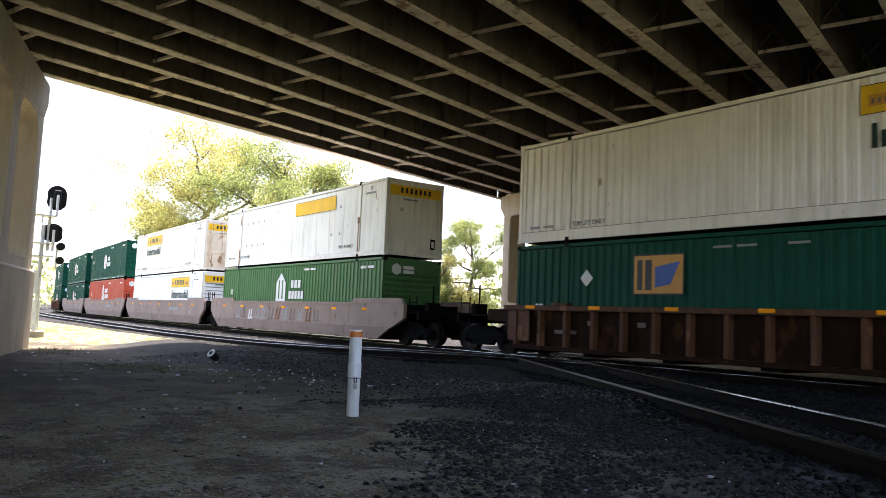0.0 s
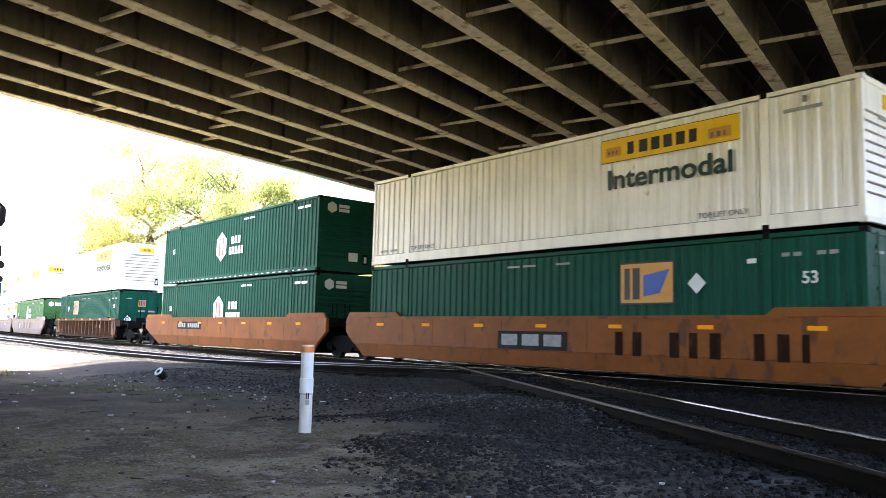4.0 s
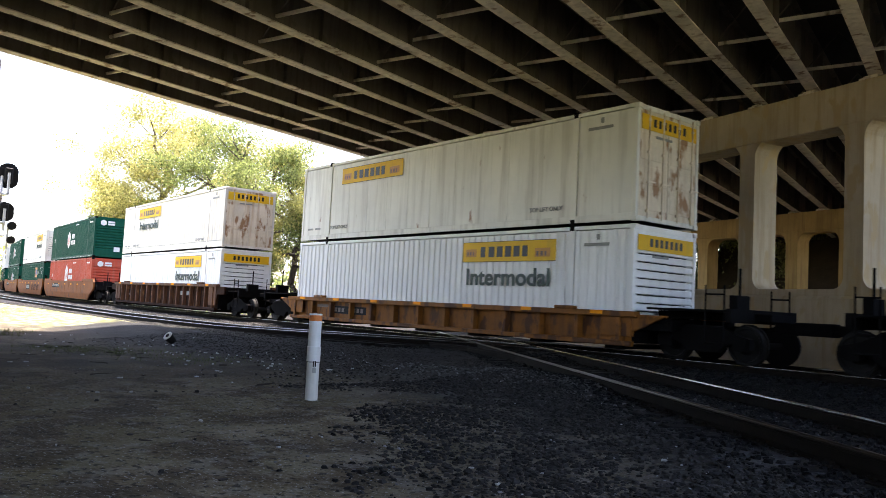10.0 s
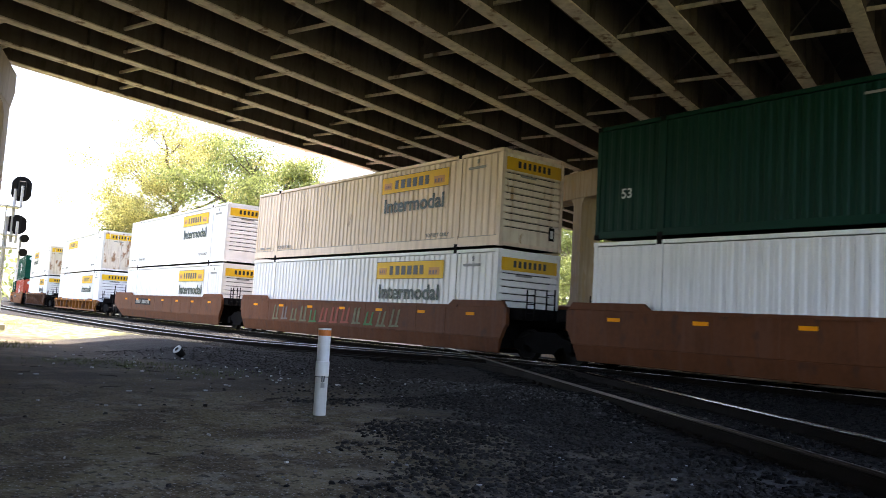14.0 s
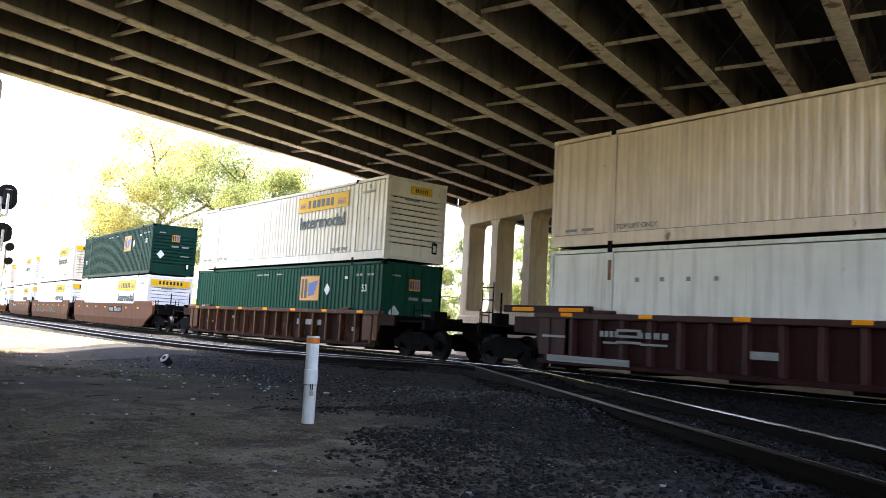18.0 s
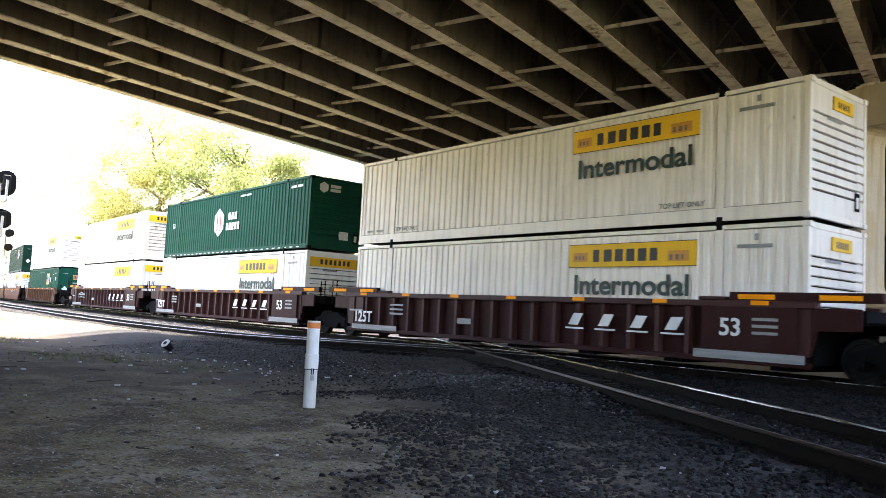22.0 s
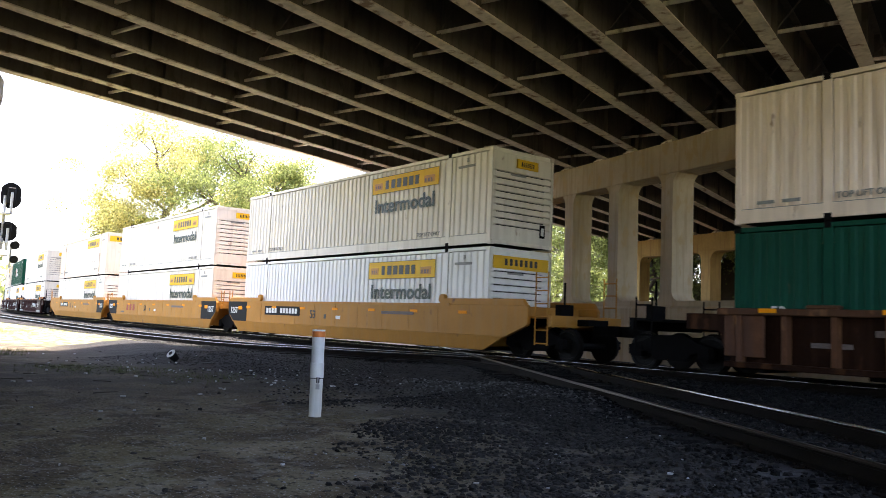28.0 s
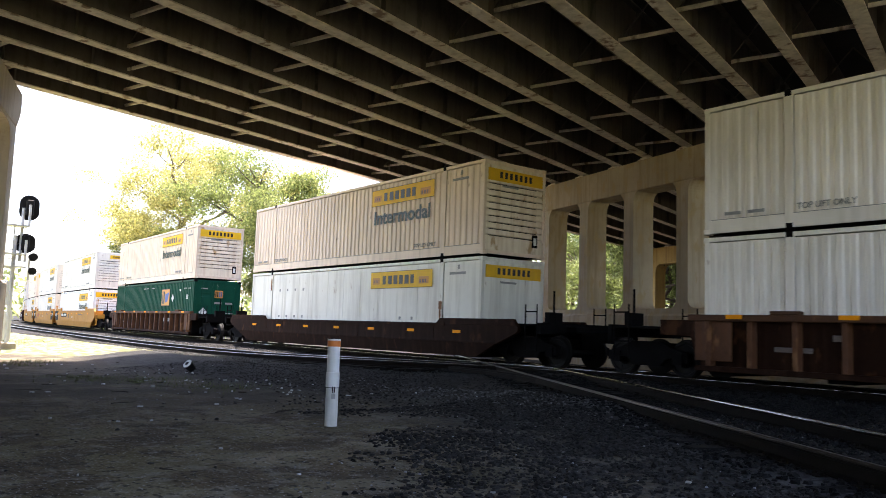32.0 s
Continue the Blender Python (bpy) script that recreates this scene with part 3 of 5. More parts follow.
MAIN = [line_at(q)[:2] + (0.0,) for q in [-430 + 12 * k for k in range(34)] + [CURVE_X, 80]]
track("main_track", "main track of rusty rails on timber ties, bending away far off", Matrix(), -420, 80, -80, 6, 0.52, (), MAIN)
CROSS = pose(-18.0, 16.63, -0.004, 0, 0, -math.degrees(math.atan(0.609)))
track("crossing_track", "rusty track that crosses the main track at grade", CROSS, -6.5, 31.0, -6.2, 31.0, 0.53, [(-3.2, 3.4)], None, (-1,))


# ---- the passing track: beside the main track, then bending in to join it ----
PASSING = [(line_at(q)[0], line_at(q)[1] - 4.4) for q in (-300, -240, -200, -170, -140, -115, -95, -80, -67, -57)] + [(-48.0, 12.6), (-40.0, 12.15), (-34.0, 12.1), (-30.0, 12.25), (-27.0, 12.55), (-24.5, 13.0), (-22.0, 13.7), (-19.5, 14.55), (-17.0, 15.35), (-14.5, 16.0)]


def passing_track():
    tr = thing("passing_track", "rusty passing track that bends in to the main track", "railway track", kind="structure")
    line = [(x, y, -0.13 + 0.12 * max(0.0, min(1.0, (x + 27) / 10))) for x, y in PASSING]
    for s in (-1, 1):
        rail = part("rail", curved_bar(RAIL, line, s * GAUGE / 2), M["rail"], tr, "rusty steel rail")
        part("rail_head", curved_bar(HEAD, line, s * GAUGE / 2), M["worn_head"], rail, "half rusted running surface")
    bm = bmesh.new()
    box(bm, -0.115, 0.115, -1.3, 1.3, -0.36, -0.18)
    tie = mesh("tie", bevel(bm, 0.015), M["tie"])
    rng = random.Random(17)
    for (x0, y0, z0), (x1, y1, z1) in zip(line[1:], line[2:]):
        n = round((x1 - x0) / 0.53)
        for k in range(n):
            f = k / n
            if x0 + (x1 - x0) * f > -62:
                part("tie", tie, None, tr, at=pose(x0 + (x1 - x0) * f, y0 + (y1 - y0) * f + rng.uniform(-0.08, 0.08), z0 + (z1 - z0) * f + rng.uniform(-0.012, 0.01), 0, 0,
                                                   math.degrees(math.atan2(y1 - y0, x1 - x0)) + rng.uniform(-1.5, 1.5)))
    wing = [(-17.2, 13.75, -0.06), (-15.3, 13.45, -0.04), (-13.6, 12.9, -0.03), (-12.4, 12.35, -0.02)]
    part("wing_rail", curved_bar(RAIL, wing, 0.0), M["rail"], tr, "short rusty wing rail")


passing_track()


# ---- the overpass ----
def beam_point(u, v, z):
    return BEAM_N * u + BEAM_D * v + Vector((0, 0, z))


def along(u, a, slope=BENT_SLOPE):
    """How far along a girder at u it meets the bent whose line is y = a + slope * x."""
    return (a - u * (math.sin(SKEW) - slope * math.cos(SKEW))) / (math.cos(SKEW) + slope * math.sin(SKEW))


BENTS = [(-4.95, -0.33, -26.6, 9), (20.0, -0.24, -31.8, 3), (40.6, -0.24, -38.0, -4)]   # line at x = 0, slope, far end, near end
GIRDERS = [-23.63, -22.0, -20.12, -18.41, -16.48, -14.58, -12.58, -10.96, -9.08, -7.37, -5.61, -3.97, -2.28] + [-0.5 + 1.77 * i for i in range(3)]
FRAME_ROWS = (-7.4, -3.35, 0.73, 5.2, 9.25, 13.35, 17.2, 21.3, 25.4)    # rows of cross frames, staggered bay by bay

bridge = thing("overpass", "road overpass of weathered steel girders on concrete bents", "bridge", kind="structure")


def girder_outline(w):
    t, web, d = 0.035, 0.012, BEAM_DEPTH
    return [(-web, t), (web, t), (web, d - t), (w, d - t), (w, d), (-w, d), (-w, d - t), (-web, d - t)]


beam_frame = Matrix.Rotation(SKEW, 4, "Z") @ Matrix.Translation((0, 0, BEAM_Z))
for i, u in enumerate(GIRDERS):
    cuts = [along(u, -22.0)] + [along(u, a, m) for a, m, _, _ in BENTS] + [along(u, 60.0)]
    for a, b in zip(cuts, cuts[1:]):
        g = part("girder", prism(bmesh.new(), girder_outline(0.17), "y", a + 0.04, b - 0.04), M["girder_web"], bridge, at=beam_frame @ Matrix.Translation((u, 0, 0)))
        # paler than the web, as if lit from the ground
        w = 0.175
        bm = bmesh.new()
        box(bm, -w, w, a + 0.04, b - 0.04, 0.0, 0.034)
        part("bottom_flange", bm, M["girder"], g, "bottom flange, lighter for the bounce it catches")
        if u > 0:
            continue
        # web stiffeners on both sides
        bm = bmesh.new()
        n = int((b - a) / 2.6)
        for k in range(n + 1):
            y = a + 0.4 + (b - a - 0.8) * k / n
            box(bm, -0.15, -0.0125, y - 0.008, y + 0.008, 0.04, BEAM_DEPTH - 0.04)
            box(bm, 0.0125, 0.15, y - 0.008, y + 0.008, 0.04, BEAM_DEPTH - 0.04)
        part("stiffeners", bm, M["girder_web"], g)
    if i + 1 < len(GIRDERS):
        u2 = GIRDERS[i + 1]
        for row in FRAME_ROWS if u < 2 else ():
            y = row - 0.62 * (u + u2) / 2
            if not 7.5 < y < 32:
                continue
            bm = bmesh.new()
            box(bm, u + 0.02, u2 - 0.02, y - 0.035, y + 0.035, 0.19, 0.202)
            box(bm, u + 0.02, u2 - 0.02, y - 0.035, y - 0.024, 0.202, 0.27)
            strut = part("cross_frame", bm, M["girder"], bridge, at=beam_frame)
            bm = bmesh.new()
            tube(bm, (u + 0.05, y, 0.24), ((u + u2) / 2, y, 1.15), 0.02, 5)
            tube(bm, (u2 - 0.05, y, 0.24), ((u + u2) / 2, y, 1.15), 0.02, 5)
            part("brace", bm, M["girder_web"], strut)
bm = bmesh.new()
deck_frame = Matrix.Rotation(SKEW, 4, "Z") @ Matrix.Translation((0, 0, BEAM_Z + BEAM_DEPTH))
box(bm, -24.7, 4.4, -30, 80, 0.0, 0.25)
deck = part("deck", bm, M["deck"], bridge, "stained concrete deck slab, darkened for the shade between girders", at=deck_frame)
for u in (-24.7, 4.0):
    part("parapet", prism(bmesh.new(), [(u, 0.25), (u + 0.42, 0.25), (u + 0.28, 0.6), (u + 0.22, 1.05), (u, 1.05)], "y", -30, 80), M["concrete"], bridge, at=deck_frame)


def rounded_bay(w, z0, z1, h0, h1, jamb, r_top, r_low, depth):
    """One bay of a bent: a slab w wide from z0 to z1 with a round-cornered opening through it."""
    bm = bmesh.new()
    hole = []
    cx0, cx1 = jamb, w - jamb
    for (cx, cz, r, a0) in ((cx1 - r_low, h0 + r_low, r_low, -90), (cx1 - r_top, h1 - r_top, r_top, 0), (cx0 + r_top, h1 - r_top, r_top, 90), (cx0 + r_low, h0 + r_low, r_low, 180)):
        for k in range(9):
            a = radians(a0 + 90 * k / 8)
            hole.append((cx + r * math.cos(a), cz + r * math.sin(a)))
    mx, mz = w / 2, (h0 + h1) / 2
    outer = []
    for k, (x, z) in enumerate(hole):
        q, j = divmod(k, 9)
        corner = ((w, z0), (w, z1), (0, z1), (0, z0))[q]
        if q in (0, 2):
            p = (x, corner[1]) if j < 4 else ((corner[0], z) if j > 4 else corner)
        else:
            p = (corner[0], z) if j < 4 else ((x, corner[1]) if j > 4 else corner)
        outer.append(p)
    rows = []
    for y in (-depth / 2, depth / 2):
        rows.append(([bm.verts.new((x, y, z)) for x, z in hole], [bm.verts.new((x, y, z)) for x, z in outer]))
    n = len(hole)
    for k in range(n):
        j = (k + 1) % n
        for h, o in rows:
            bm.faces.new((h[k], h[j], o[j], o[k]))
        bm.faces.new((rows[0][0][k], rows[0][0][j], rows[1][0][j], rows[1][0][k]))
        bm.faces.new((rows[0][1][k], rows[0][1][j], rows[1][1][j], rows[1][1][k]))
    bmesh.ops.bevel(bm, geom=[e for e in bm.edges if all(abs(abs(v.co.y) - depth / 2) < 1e-6 for v in e.verts) and sum(
        1 for f in e.link_faces if abs(f.normal.y) < 0.5) == 1 and 0.05 < e.verts[0].co.x < w - 0.05 and z0 + 0.05 < e.verts[0].co.z < z1 - 0.05], offset=0.04, segments=1, affect="EDGES")
    return bm


PITCH, DEPTH = 3.6, 0.95
for i, (a, slope, x_end, x_near) in enumerate(BENTS):
    frame_b = Matrix.Translation((0, a, 0)) @ Matrix.Rotation(math.atan(slope), 4, "Z")
    stone = M[("concrete", "stained_concrete", "ochre_concrete")[i]]
    run = math.cos(math.atan(slope))
    s0 = x_end / run
    cols = [s0 + 0.75]                  # column centres; the middle bent has five narrow bays, then wide ones
    while cols[-1] < x_near / run:
        cols.append(cols[-1] + ((2.994 if len(cols) < 6 else 3.69) if i == 1 else PITCH))
    s1 = cols[-1] + 0.75
    bm = bmesh.new()
    box(bm, s0 + 0.4, s1 - 0.5, -0.6, 0.6, -0.9, 1.76 if i == 1 else 1.9)
    bent = part("bent", bevel(bm, 0.08), stone, bridge, "concrete bent with a crash wall", at=frame_b)
    bays = {}
    for c0, c1 in zip(cols, cols[1:]):
        w = round(c1 - c0, 3)
        if w not in bays:
            bays[w] = mesh("pier_bay", rounded_bay(w, 1.5, 6.62, 1.95, 6.5, 0.29, 0.5, 0.34, DEPTH) if i == 1 else rounded_bay(w, 1.5, 6.62, 2.16, 6.34, 0.42, 0.62, 0.4, DEPTH), stone)
        part("pier_bay", bays[w], None, bent, at=Matrix.Translation((c0, 0, 0)))
    for c in (cols[0], cols[-1]):
        bm = bmesh.new()
        box(bm, c - 0.36, c + 0.36, -DEPTH / 2 - 0.004, DEPTH / 2 + 0.004, 1.5, 6.6)
        part("end_column", bevel(bm, 0.05), stone, bent)
    bm = prism(bmesh.new(), [(s0, 6.95), (s0 + 0.5, 6.42), (s1 - 0.5, 6.42), (s1, 6.95), (s1, 7.56), (s0, 7.56)], "y", -DEPTH / 2 - 0.03, DEPTH / 2 + 0.03)
    part("cap", bevel(bm, 0.03), stone, bent, "concrete cap beam")
    for u in GIRDERS:
        p = beam_point(u, along(u, a, slope), 0)
        s = p.x / run
        if s0 < s < min(s1, 4):
            bm = bmesh.new()
            box(bm, s - 0.28, s + 0.28, -0.33, 0.33, 7.555, 7.66)
            box(bm, s - 0.2, s + 0.2, -0.25, 0.25, 7.66, 7.722)
            part("bearing", bm, M["girder"], bent)

# the earth slope under the far end of the overpass
bm = prism(bmesh.new(), [(50.5, -0.6), (62, 8.4), (75, 8.4), (75, -0.6)], "x", -37, 12)
single("abutment_slope", bm, M["slope"], "dark slope under the far end of the overpass", "slope", kind="structure")


# ---- the train ----
SPEED = 12.159
CAR_LEN, BOX_L, BOX_W, BOX_H = 19.7, 16.15, 2.59, 2.896
LOW_Z, UP_Z = 0.27, 3.235


def ribbed_wall(length, height, pitch, depth, z0, z1, y):
    """A corrugated steel wall in the xz plane; ribs stand upright between z0 and z1."""
    bm = bmesh.new()
    n = max(1, int(length / pitch))
    p = length / n
    line = []
    for k in range(n):
        x = k * p
        line += [(x + 0.08 * p, 0), (x + 0.42 * p, 0), (x + 0.56 * p, depth), (x + 0.94 * p, depth)]
    line = [(0, 0)] + line + [(length, 0)]
    lo = [bm.verts.new((x, y + d, z0)) for x, d in line]
    hi = [bm.verts.new((x, y + d, z1)) for x, d in line]
    for k in range(len(line) - 1):
        bm.faces.new((lo[k], lo[k + 1], hi[k + 1], hi[k]))
    return bm


UNIT = {}


def bar(parent, ink, x0, x1, y0, y1, z0, z1, name="bar"):
    """A plain flat bar, as a part of its own; alike bars share one mesh."""
    if ink not in UNIT:
        bm = bmesh.new()
        box(bm, -0.5, 0.5, -0.5, 0.5, -0.5, 0.5)
        UNIT[ink] = mesh("bar", bm, M[ink])
    at = Matrix.Translation(((x0 + x1) / 2, (y0 + y1) / 2, (z0 + z1) / 2)) @ Matrix.Diagonal((abs(x1 - x0), abs(y1 - y0), abs(z1 - z0), 1))
    return part(name, UNIT[ink], None, parent, at=at)


def bars(parent, ink, x0, x1, z, h, y, widths, name="lettering_bar"):
    """Brand or unreadable lettering as plain bars, letter by letter."""
    w = (x1 - x0) / len(widths)
    for k, g in enumerate(widths):
        if g:
            bar(parent, ink, x0 + k * w, x0 + (k + g) * w, y, y + 0.004, z, z + h, name)


def container(kind, wall, rear):
    """A 53-foot container: origin at its front foot corner's middle, front towards -x. kind: livery; wall: ribbed or smooth; rear: wall or door."""
    paint = {"jb": "jb", "clean": "clean", "tan": "tan", "old": "tan", "smooth": "smooth", "hub": "green", "hub_light": "leaf_green", "red": "red", "emp": "green", "emp_front": "green", "deep": "deep_green", "plain": "smooth"}[kind]
    mat = M[paint]
    white = kind in ("jb", "clean", "tan", "old", "smooth", "plain")
    words = {"jb": "white", "clean": "clean white", "tan": "dusty cream", "old": "dusty cream", "smooth": "dull white", "plain": "dull white", "hub": "dark green", "hub_light": "mid green", "red": "faded red", "emp": "dark green", "emp_front": "dark green", "deep": "deep green"}[kind]
    c = thing("shipping_container", "%s %s long steel shipping container with %s" % (
        words, "ribbed" if wall == "ribbed" else "smooth-sided", "rear doors" if rear == "door" else "a plain end wall"), "container", group="double-stacked containers")
    L, W, H = BOX_L, BOX_W / 2, BOX_H
    P = 1.98                                     # lifting posts, 40 feet apart
    for s in (-1, 1):
        for a, b in ((0.12, P - 0.12), (P + 0.12, L - P - 0.12), (L - P + 0.12, L - 0.12)):
            if wall == "ribbed":
                bm = ribbed_wall(b - a, H, 0.27, 0.03, 0.2, H - 0.12, -W + 0.02)
            else:
                bm = bmesh.new()
                n = max(1, round((b - a) / 1.22))
                line = [(0, 0)]
                for k in range(1, n):
                    q = (b - a) * k / n
                    line += [(q - 0.036, 0), (q - 0.03, -0.007), (q + 0.03, -0.007), (q + 0.036, 0)]
                line.append((b - a, 0))
                lo = [bm.verts.new((q, -W + 0.022 + d, 0.2)) for q, d in line]
                hi = [bm.verts.new((q, -W + 0.022 + d, H - 0.12)) for q, d in line]
                for k in range(len(line) - 1):
                    bm.faces.new((lo[k], lo[k + 1], hi[k + 1], hi[k]))
            part("side_panel", bm, mat, c, at=pose(a, 0, 0) if s < 0 else pose(b, 0, 0, 0, 0, 180))
        foot = 0.31 if kind in ("jb", "tan") else 0.2
        if foot > 0.3:
            bar(c, "grey_ink", 0.15, L - 0.15, s * (W + 0.003), s * (W - 0.01), foot, foot + 0.014, "seam")
        for z0, z1, o in ((0.0, foot, 0.0), (H - 0.12, H - 0.002, 0.0)):
            bm = bmesh.new()
            box(bm, 0.05, L - 0.05, s * W - (0.05 if s > 0 else 0) , s * W + (0.05 if s < 0 else 0), z0 + 0.02, z1)
            part("bottom_rail" if z0 == 0 else "top_rail", bevel(bm, 0.008), mat, c)
        for x, w in ((0.06, 0.06), (P, 0.1), (L - P, 0.1), (L - 0.06, 0.06)):
            bm = bmesh.new()
            box(bm, x - w, x + w, s * W - (0.06 if s > 0 else 0.004), s * W + (0.06 if s < 0 else 0.004), 0.02, H - 0.004)
            part("post", bevel(bm, 0.008), mat, c)
            for z0, z1 in ((0.0, 0.12), (H - 0.12, H)):
                bm = bmesh.new()
                lock = 0.036 if x in (P, L - P) else 0.0      # stacking locks stand proud at the lifting posts
                box(bm, x - 0.085, x + 0.085, s * W - (0.16 if s > 0 else 0.008), s * W + (0.16 if s < 0 else 0.008), z0 - lock * (z0 == 0), z1 + lock * (z1 == H))
                part("corner_casting", bevel(bm, 0.012), M["dark"] if not white or x in (P, L - P) else mat, c)
    bm = bmesh.new()
    box(bm, 0.04, L - 0.04, -W + 0.045, W - 0.045, H - 0.07, H - 0.03)
    part("roof", bm, mat, c)
    bm = bmesh.new()
    box(bm, 0.04, L - 0.04, -W + 0.045, W - 0.045, 0.05, 0.15)
    part("floor", bm, M["dark"], c)
    bm = bmesh.new()
    box(bm, 0.02, 0.05, -W + 0.06, W - 0.06, 0.05, H - 0.05)
    part("front_wall", bm, mat, c)
    # rear end, towards +x
    if rear == "door":
        for s in (-1, 1):
            bm = bmesh.new()
            y0, y1 = (-W + 0.07, -0.01) if s < 0 else (0.01, W - 0.07)
            box(bm, L - 0.05, L - 0.02, y0, y1, 0.12, H - 0.1)
            for k in range(4):
                z = 0.3 + 0.62 * k
                box(bm, L - 0.022, L - 0.008, y0 + 0.08, y1 - 0.08, z, z + 0.46)
            door = part("door", bevel(bm, 0.006), M["rusty_door"] if white else mat, c, "rust-streaked door" if white else "")
            for f in (0.3, 0.78):
                y = y0 + (y1 - y0) * f
                bm = tube(bmesh.new(), (L + 0.025, y, 0.1), (L + 0.025, y, H - 0.08), 0.018, 8)
                for z in (0.25, 0.95, 1.7, 2.5):
                    box(bm, L - 0.02, L + 0.04, y - 0.04, y + 0.04, z, z + 0.06)
                box(bm, L + 0.02, L + 0.05, y - 0.02, y + 0.3, 0.98, 1.02)
                part("lock_rod", bm, M["rusty_door"] if white else mat, door, "rust-spotted lock rod")
    else:
        bm = bmesh.new()
        if wall == "ribbed":
            n, z0 = 9, 0.55
            rows = [(0.12, 0.0), (0.5, 0.0)]
            for k in range(n):
                z = z0 + 0.2 * k
                if not white:
                    rows += [(z + 0.01, 0.0), (z + 0.05, -0.05), (z + 0.1, -0.05), (z + 0.14, 0.0)]
                    continue
                rows += [(z + 0.015, 0.0), (z + 0.03, -0.045), (z + 0.055, -0.045), (z + 0.07, 0.0)]
            rows.append((H - 0.1, 0.0))
            lo = [bm.verts.new((L - 0.02 + d, -W + 0.1, z)) for z, d in rows]
            hi = [bm.verts.new((L - 0.02 + d, W - 0.1, z)) for z, d in rows]
            for k in range(len(rows) - 1):
                bm.faces.new((lo[k], lo[k + 1], hi[k + 1], hi[k]))
        else:
            box(bm, L - 0.05, L - 0.02, -W + 0.06, W - 0.06, 0.1, H - 0.08)
        end = part("end_wall", bm, M["stained_end"] if kind == "tan" else mat, c, "ribbed end wall" if wall == "ribbed" else "flat end wall")
        # near-black strips put shade into the grooves
        if wall == "ribbed" and white:
            for k in range(9):
                z = 0.55 + 0.2 * k
                bar(end, "dark", L - 0.062, L - 0.056, -W + 0.25, W - 0.35, z + 0.032, z + 0.053, "groove")
        bm = bmesh.new()
        box(bm, L - 0.012, L + 0.004, W - 0.55, W - 0.33, 0.35, 0.75)
        part("document_box", bm, M["dark"], end)
        bm = bmesh.new()
        box(bm, L + 0.004, L + 0.009, W - 0.5, W - 0.38, 0.42, 0.66)
        part("document_sheet", bm, M["white_ink"], end)
    for y in (-W + 0.05, W - 0.05):
        bm = bmesh.new()
        box(bm, L - 0.1, L, y - 0.055, y + 0.055, 0.02, H - 0.01)
        part("end_post", bevel(bm, 0.01), mat, c)
    for z0, z1 in ((0.03, 0.14), (H - 0.13, H - 0.01)):
        bm = bmesh.new()
        box(bm, L - 0.09, L - 0.004, -W + 0.1, W - 0.1, z0, z1)
        part("end_beam", bm, mat, c)
    # markings on the side
    y = -W - 0.006
    if white:
        x0, x1 = (9.9, 13.64) if kind != "plain" else (8.4, 12.2)
        if rear == "door":
            x0, x1 = (3.0, 6.85) if wall == "ribbed" else (2.82, 6.6)
        elif kind in ("smooth", "old"):
            x0, x1 = 10.04, 13.7
        bm = bmesh.new()
        box(bm, x0, x1, y, y + 0.006, H - 0.88, H - 0.29)
        sign = part("sign", bevel(bm, 0.002), M["yellow"], c, "yellow company sign with dark bars")
        f = (x1 - x0) / 3.7
        if wall == "smooth" and rear == "wall":
            bar(c, "rust_ink", P - 0.07, P + 0.07, -W - 0.01, -W - 0.003, 0.13, 0.85, "rust_stain")
            bar(c, "rust_ink", P - 0.04, P + 0.06, -W - 0.01, -W - 0.003, 2.1, 2.6, "rust_stain")
            bar(c, "rust_ink", L - P - 0.05, L - P + 0.03, -W - 0.01, -W - 0.003, 0.2, 1.5, "rust_stain")
            bar(c, "rust_ink", L - P - 0.09, L - P + 0.07, -W - 0.01, -W - 0.002, 1.3, 1.55, "rust_stain")
            for k in (0, 1, 2, 3, 13, 14):
                for z in (0.95, 2.05):
                    bar(c, "grey_ink", 2.75 + 0.7 * k, 2.86 + 0.7 * k, y + 0.018, y + 0.024, z, z + 0.1, "rivet_patch")
        lettered = kind != "plain"
        if lettered:
            bars(sign, "black_ink", x0 + 0.78 * f, x0 + 2.8 * f, H - 0.74, 0.3, y - 0.004, (0.55, 0.7, 0.7, 0.7, 0.7, 0.6))
            bar(sign, "orange_ink", x0 + 0.14 * f, x0 + 0.6 * f, y - 0.003, y, H - 0.73, H - 0.5, "emblem")
            bars(sign, "dim_ink", x0 + 0.2 * f, x0 + 0.56 * f, H - 0.68, 0.1, y - 0.005, (0.5, 0.5, 0.4), "emblem_bar")
            bar(sign, "orange_ink", x0 + 2.95 * f, x0 + 3.5 * f, y - 0.003, y, H - 0.76, H - 0.52, "emblem")
            bars(sign, "dim_ink", x0 + 3.0 * f, x0 + 3.46 * f, H - 0.73, 0.12, y - 0.005, (0.5, 0.6, 0.4), "emblem_bar")
        bar(sign, "black_ink", x0, x1, y - 0.004, y, H - 0.305, H - 0.29, "border")
        bar(sign, "black_ink", x0, x1, y - 0.004, y, H - 0.88, H - 0.865, "border")
        if kind in ("jb", "clean", "tan"):
            part("word_intermodal", word("Intermodal", 0.47, M["green_ink"]), None, c, "dark green word", at=pose(x0 + 0.16, y, H - 1.54) @ Matrix.Diagonal((1.15, 1, 1, 1)))
        for q in (2.15, 12.6):
            part("word_top_lift_only", word("TOP LIFT ONLY", 0.12, M["grey_ink"]), None, c, "small stencilled words", at=pose(q, y, 0.39))
        bars(c, "grey_ink", 14.6, 15.6, H - 0.52, 0.08, y, (0.8,), "stencil")
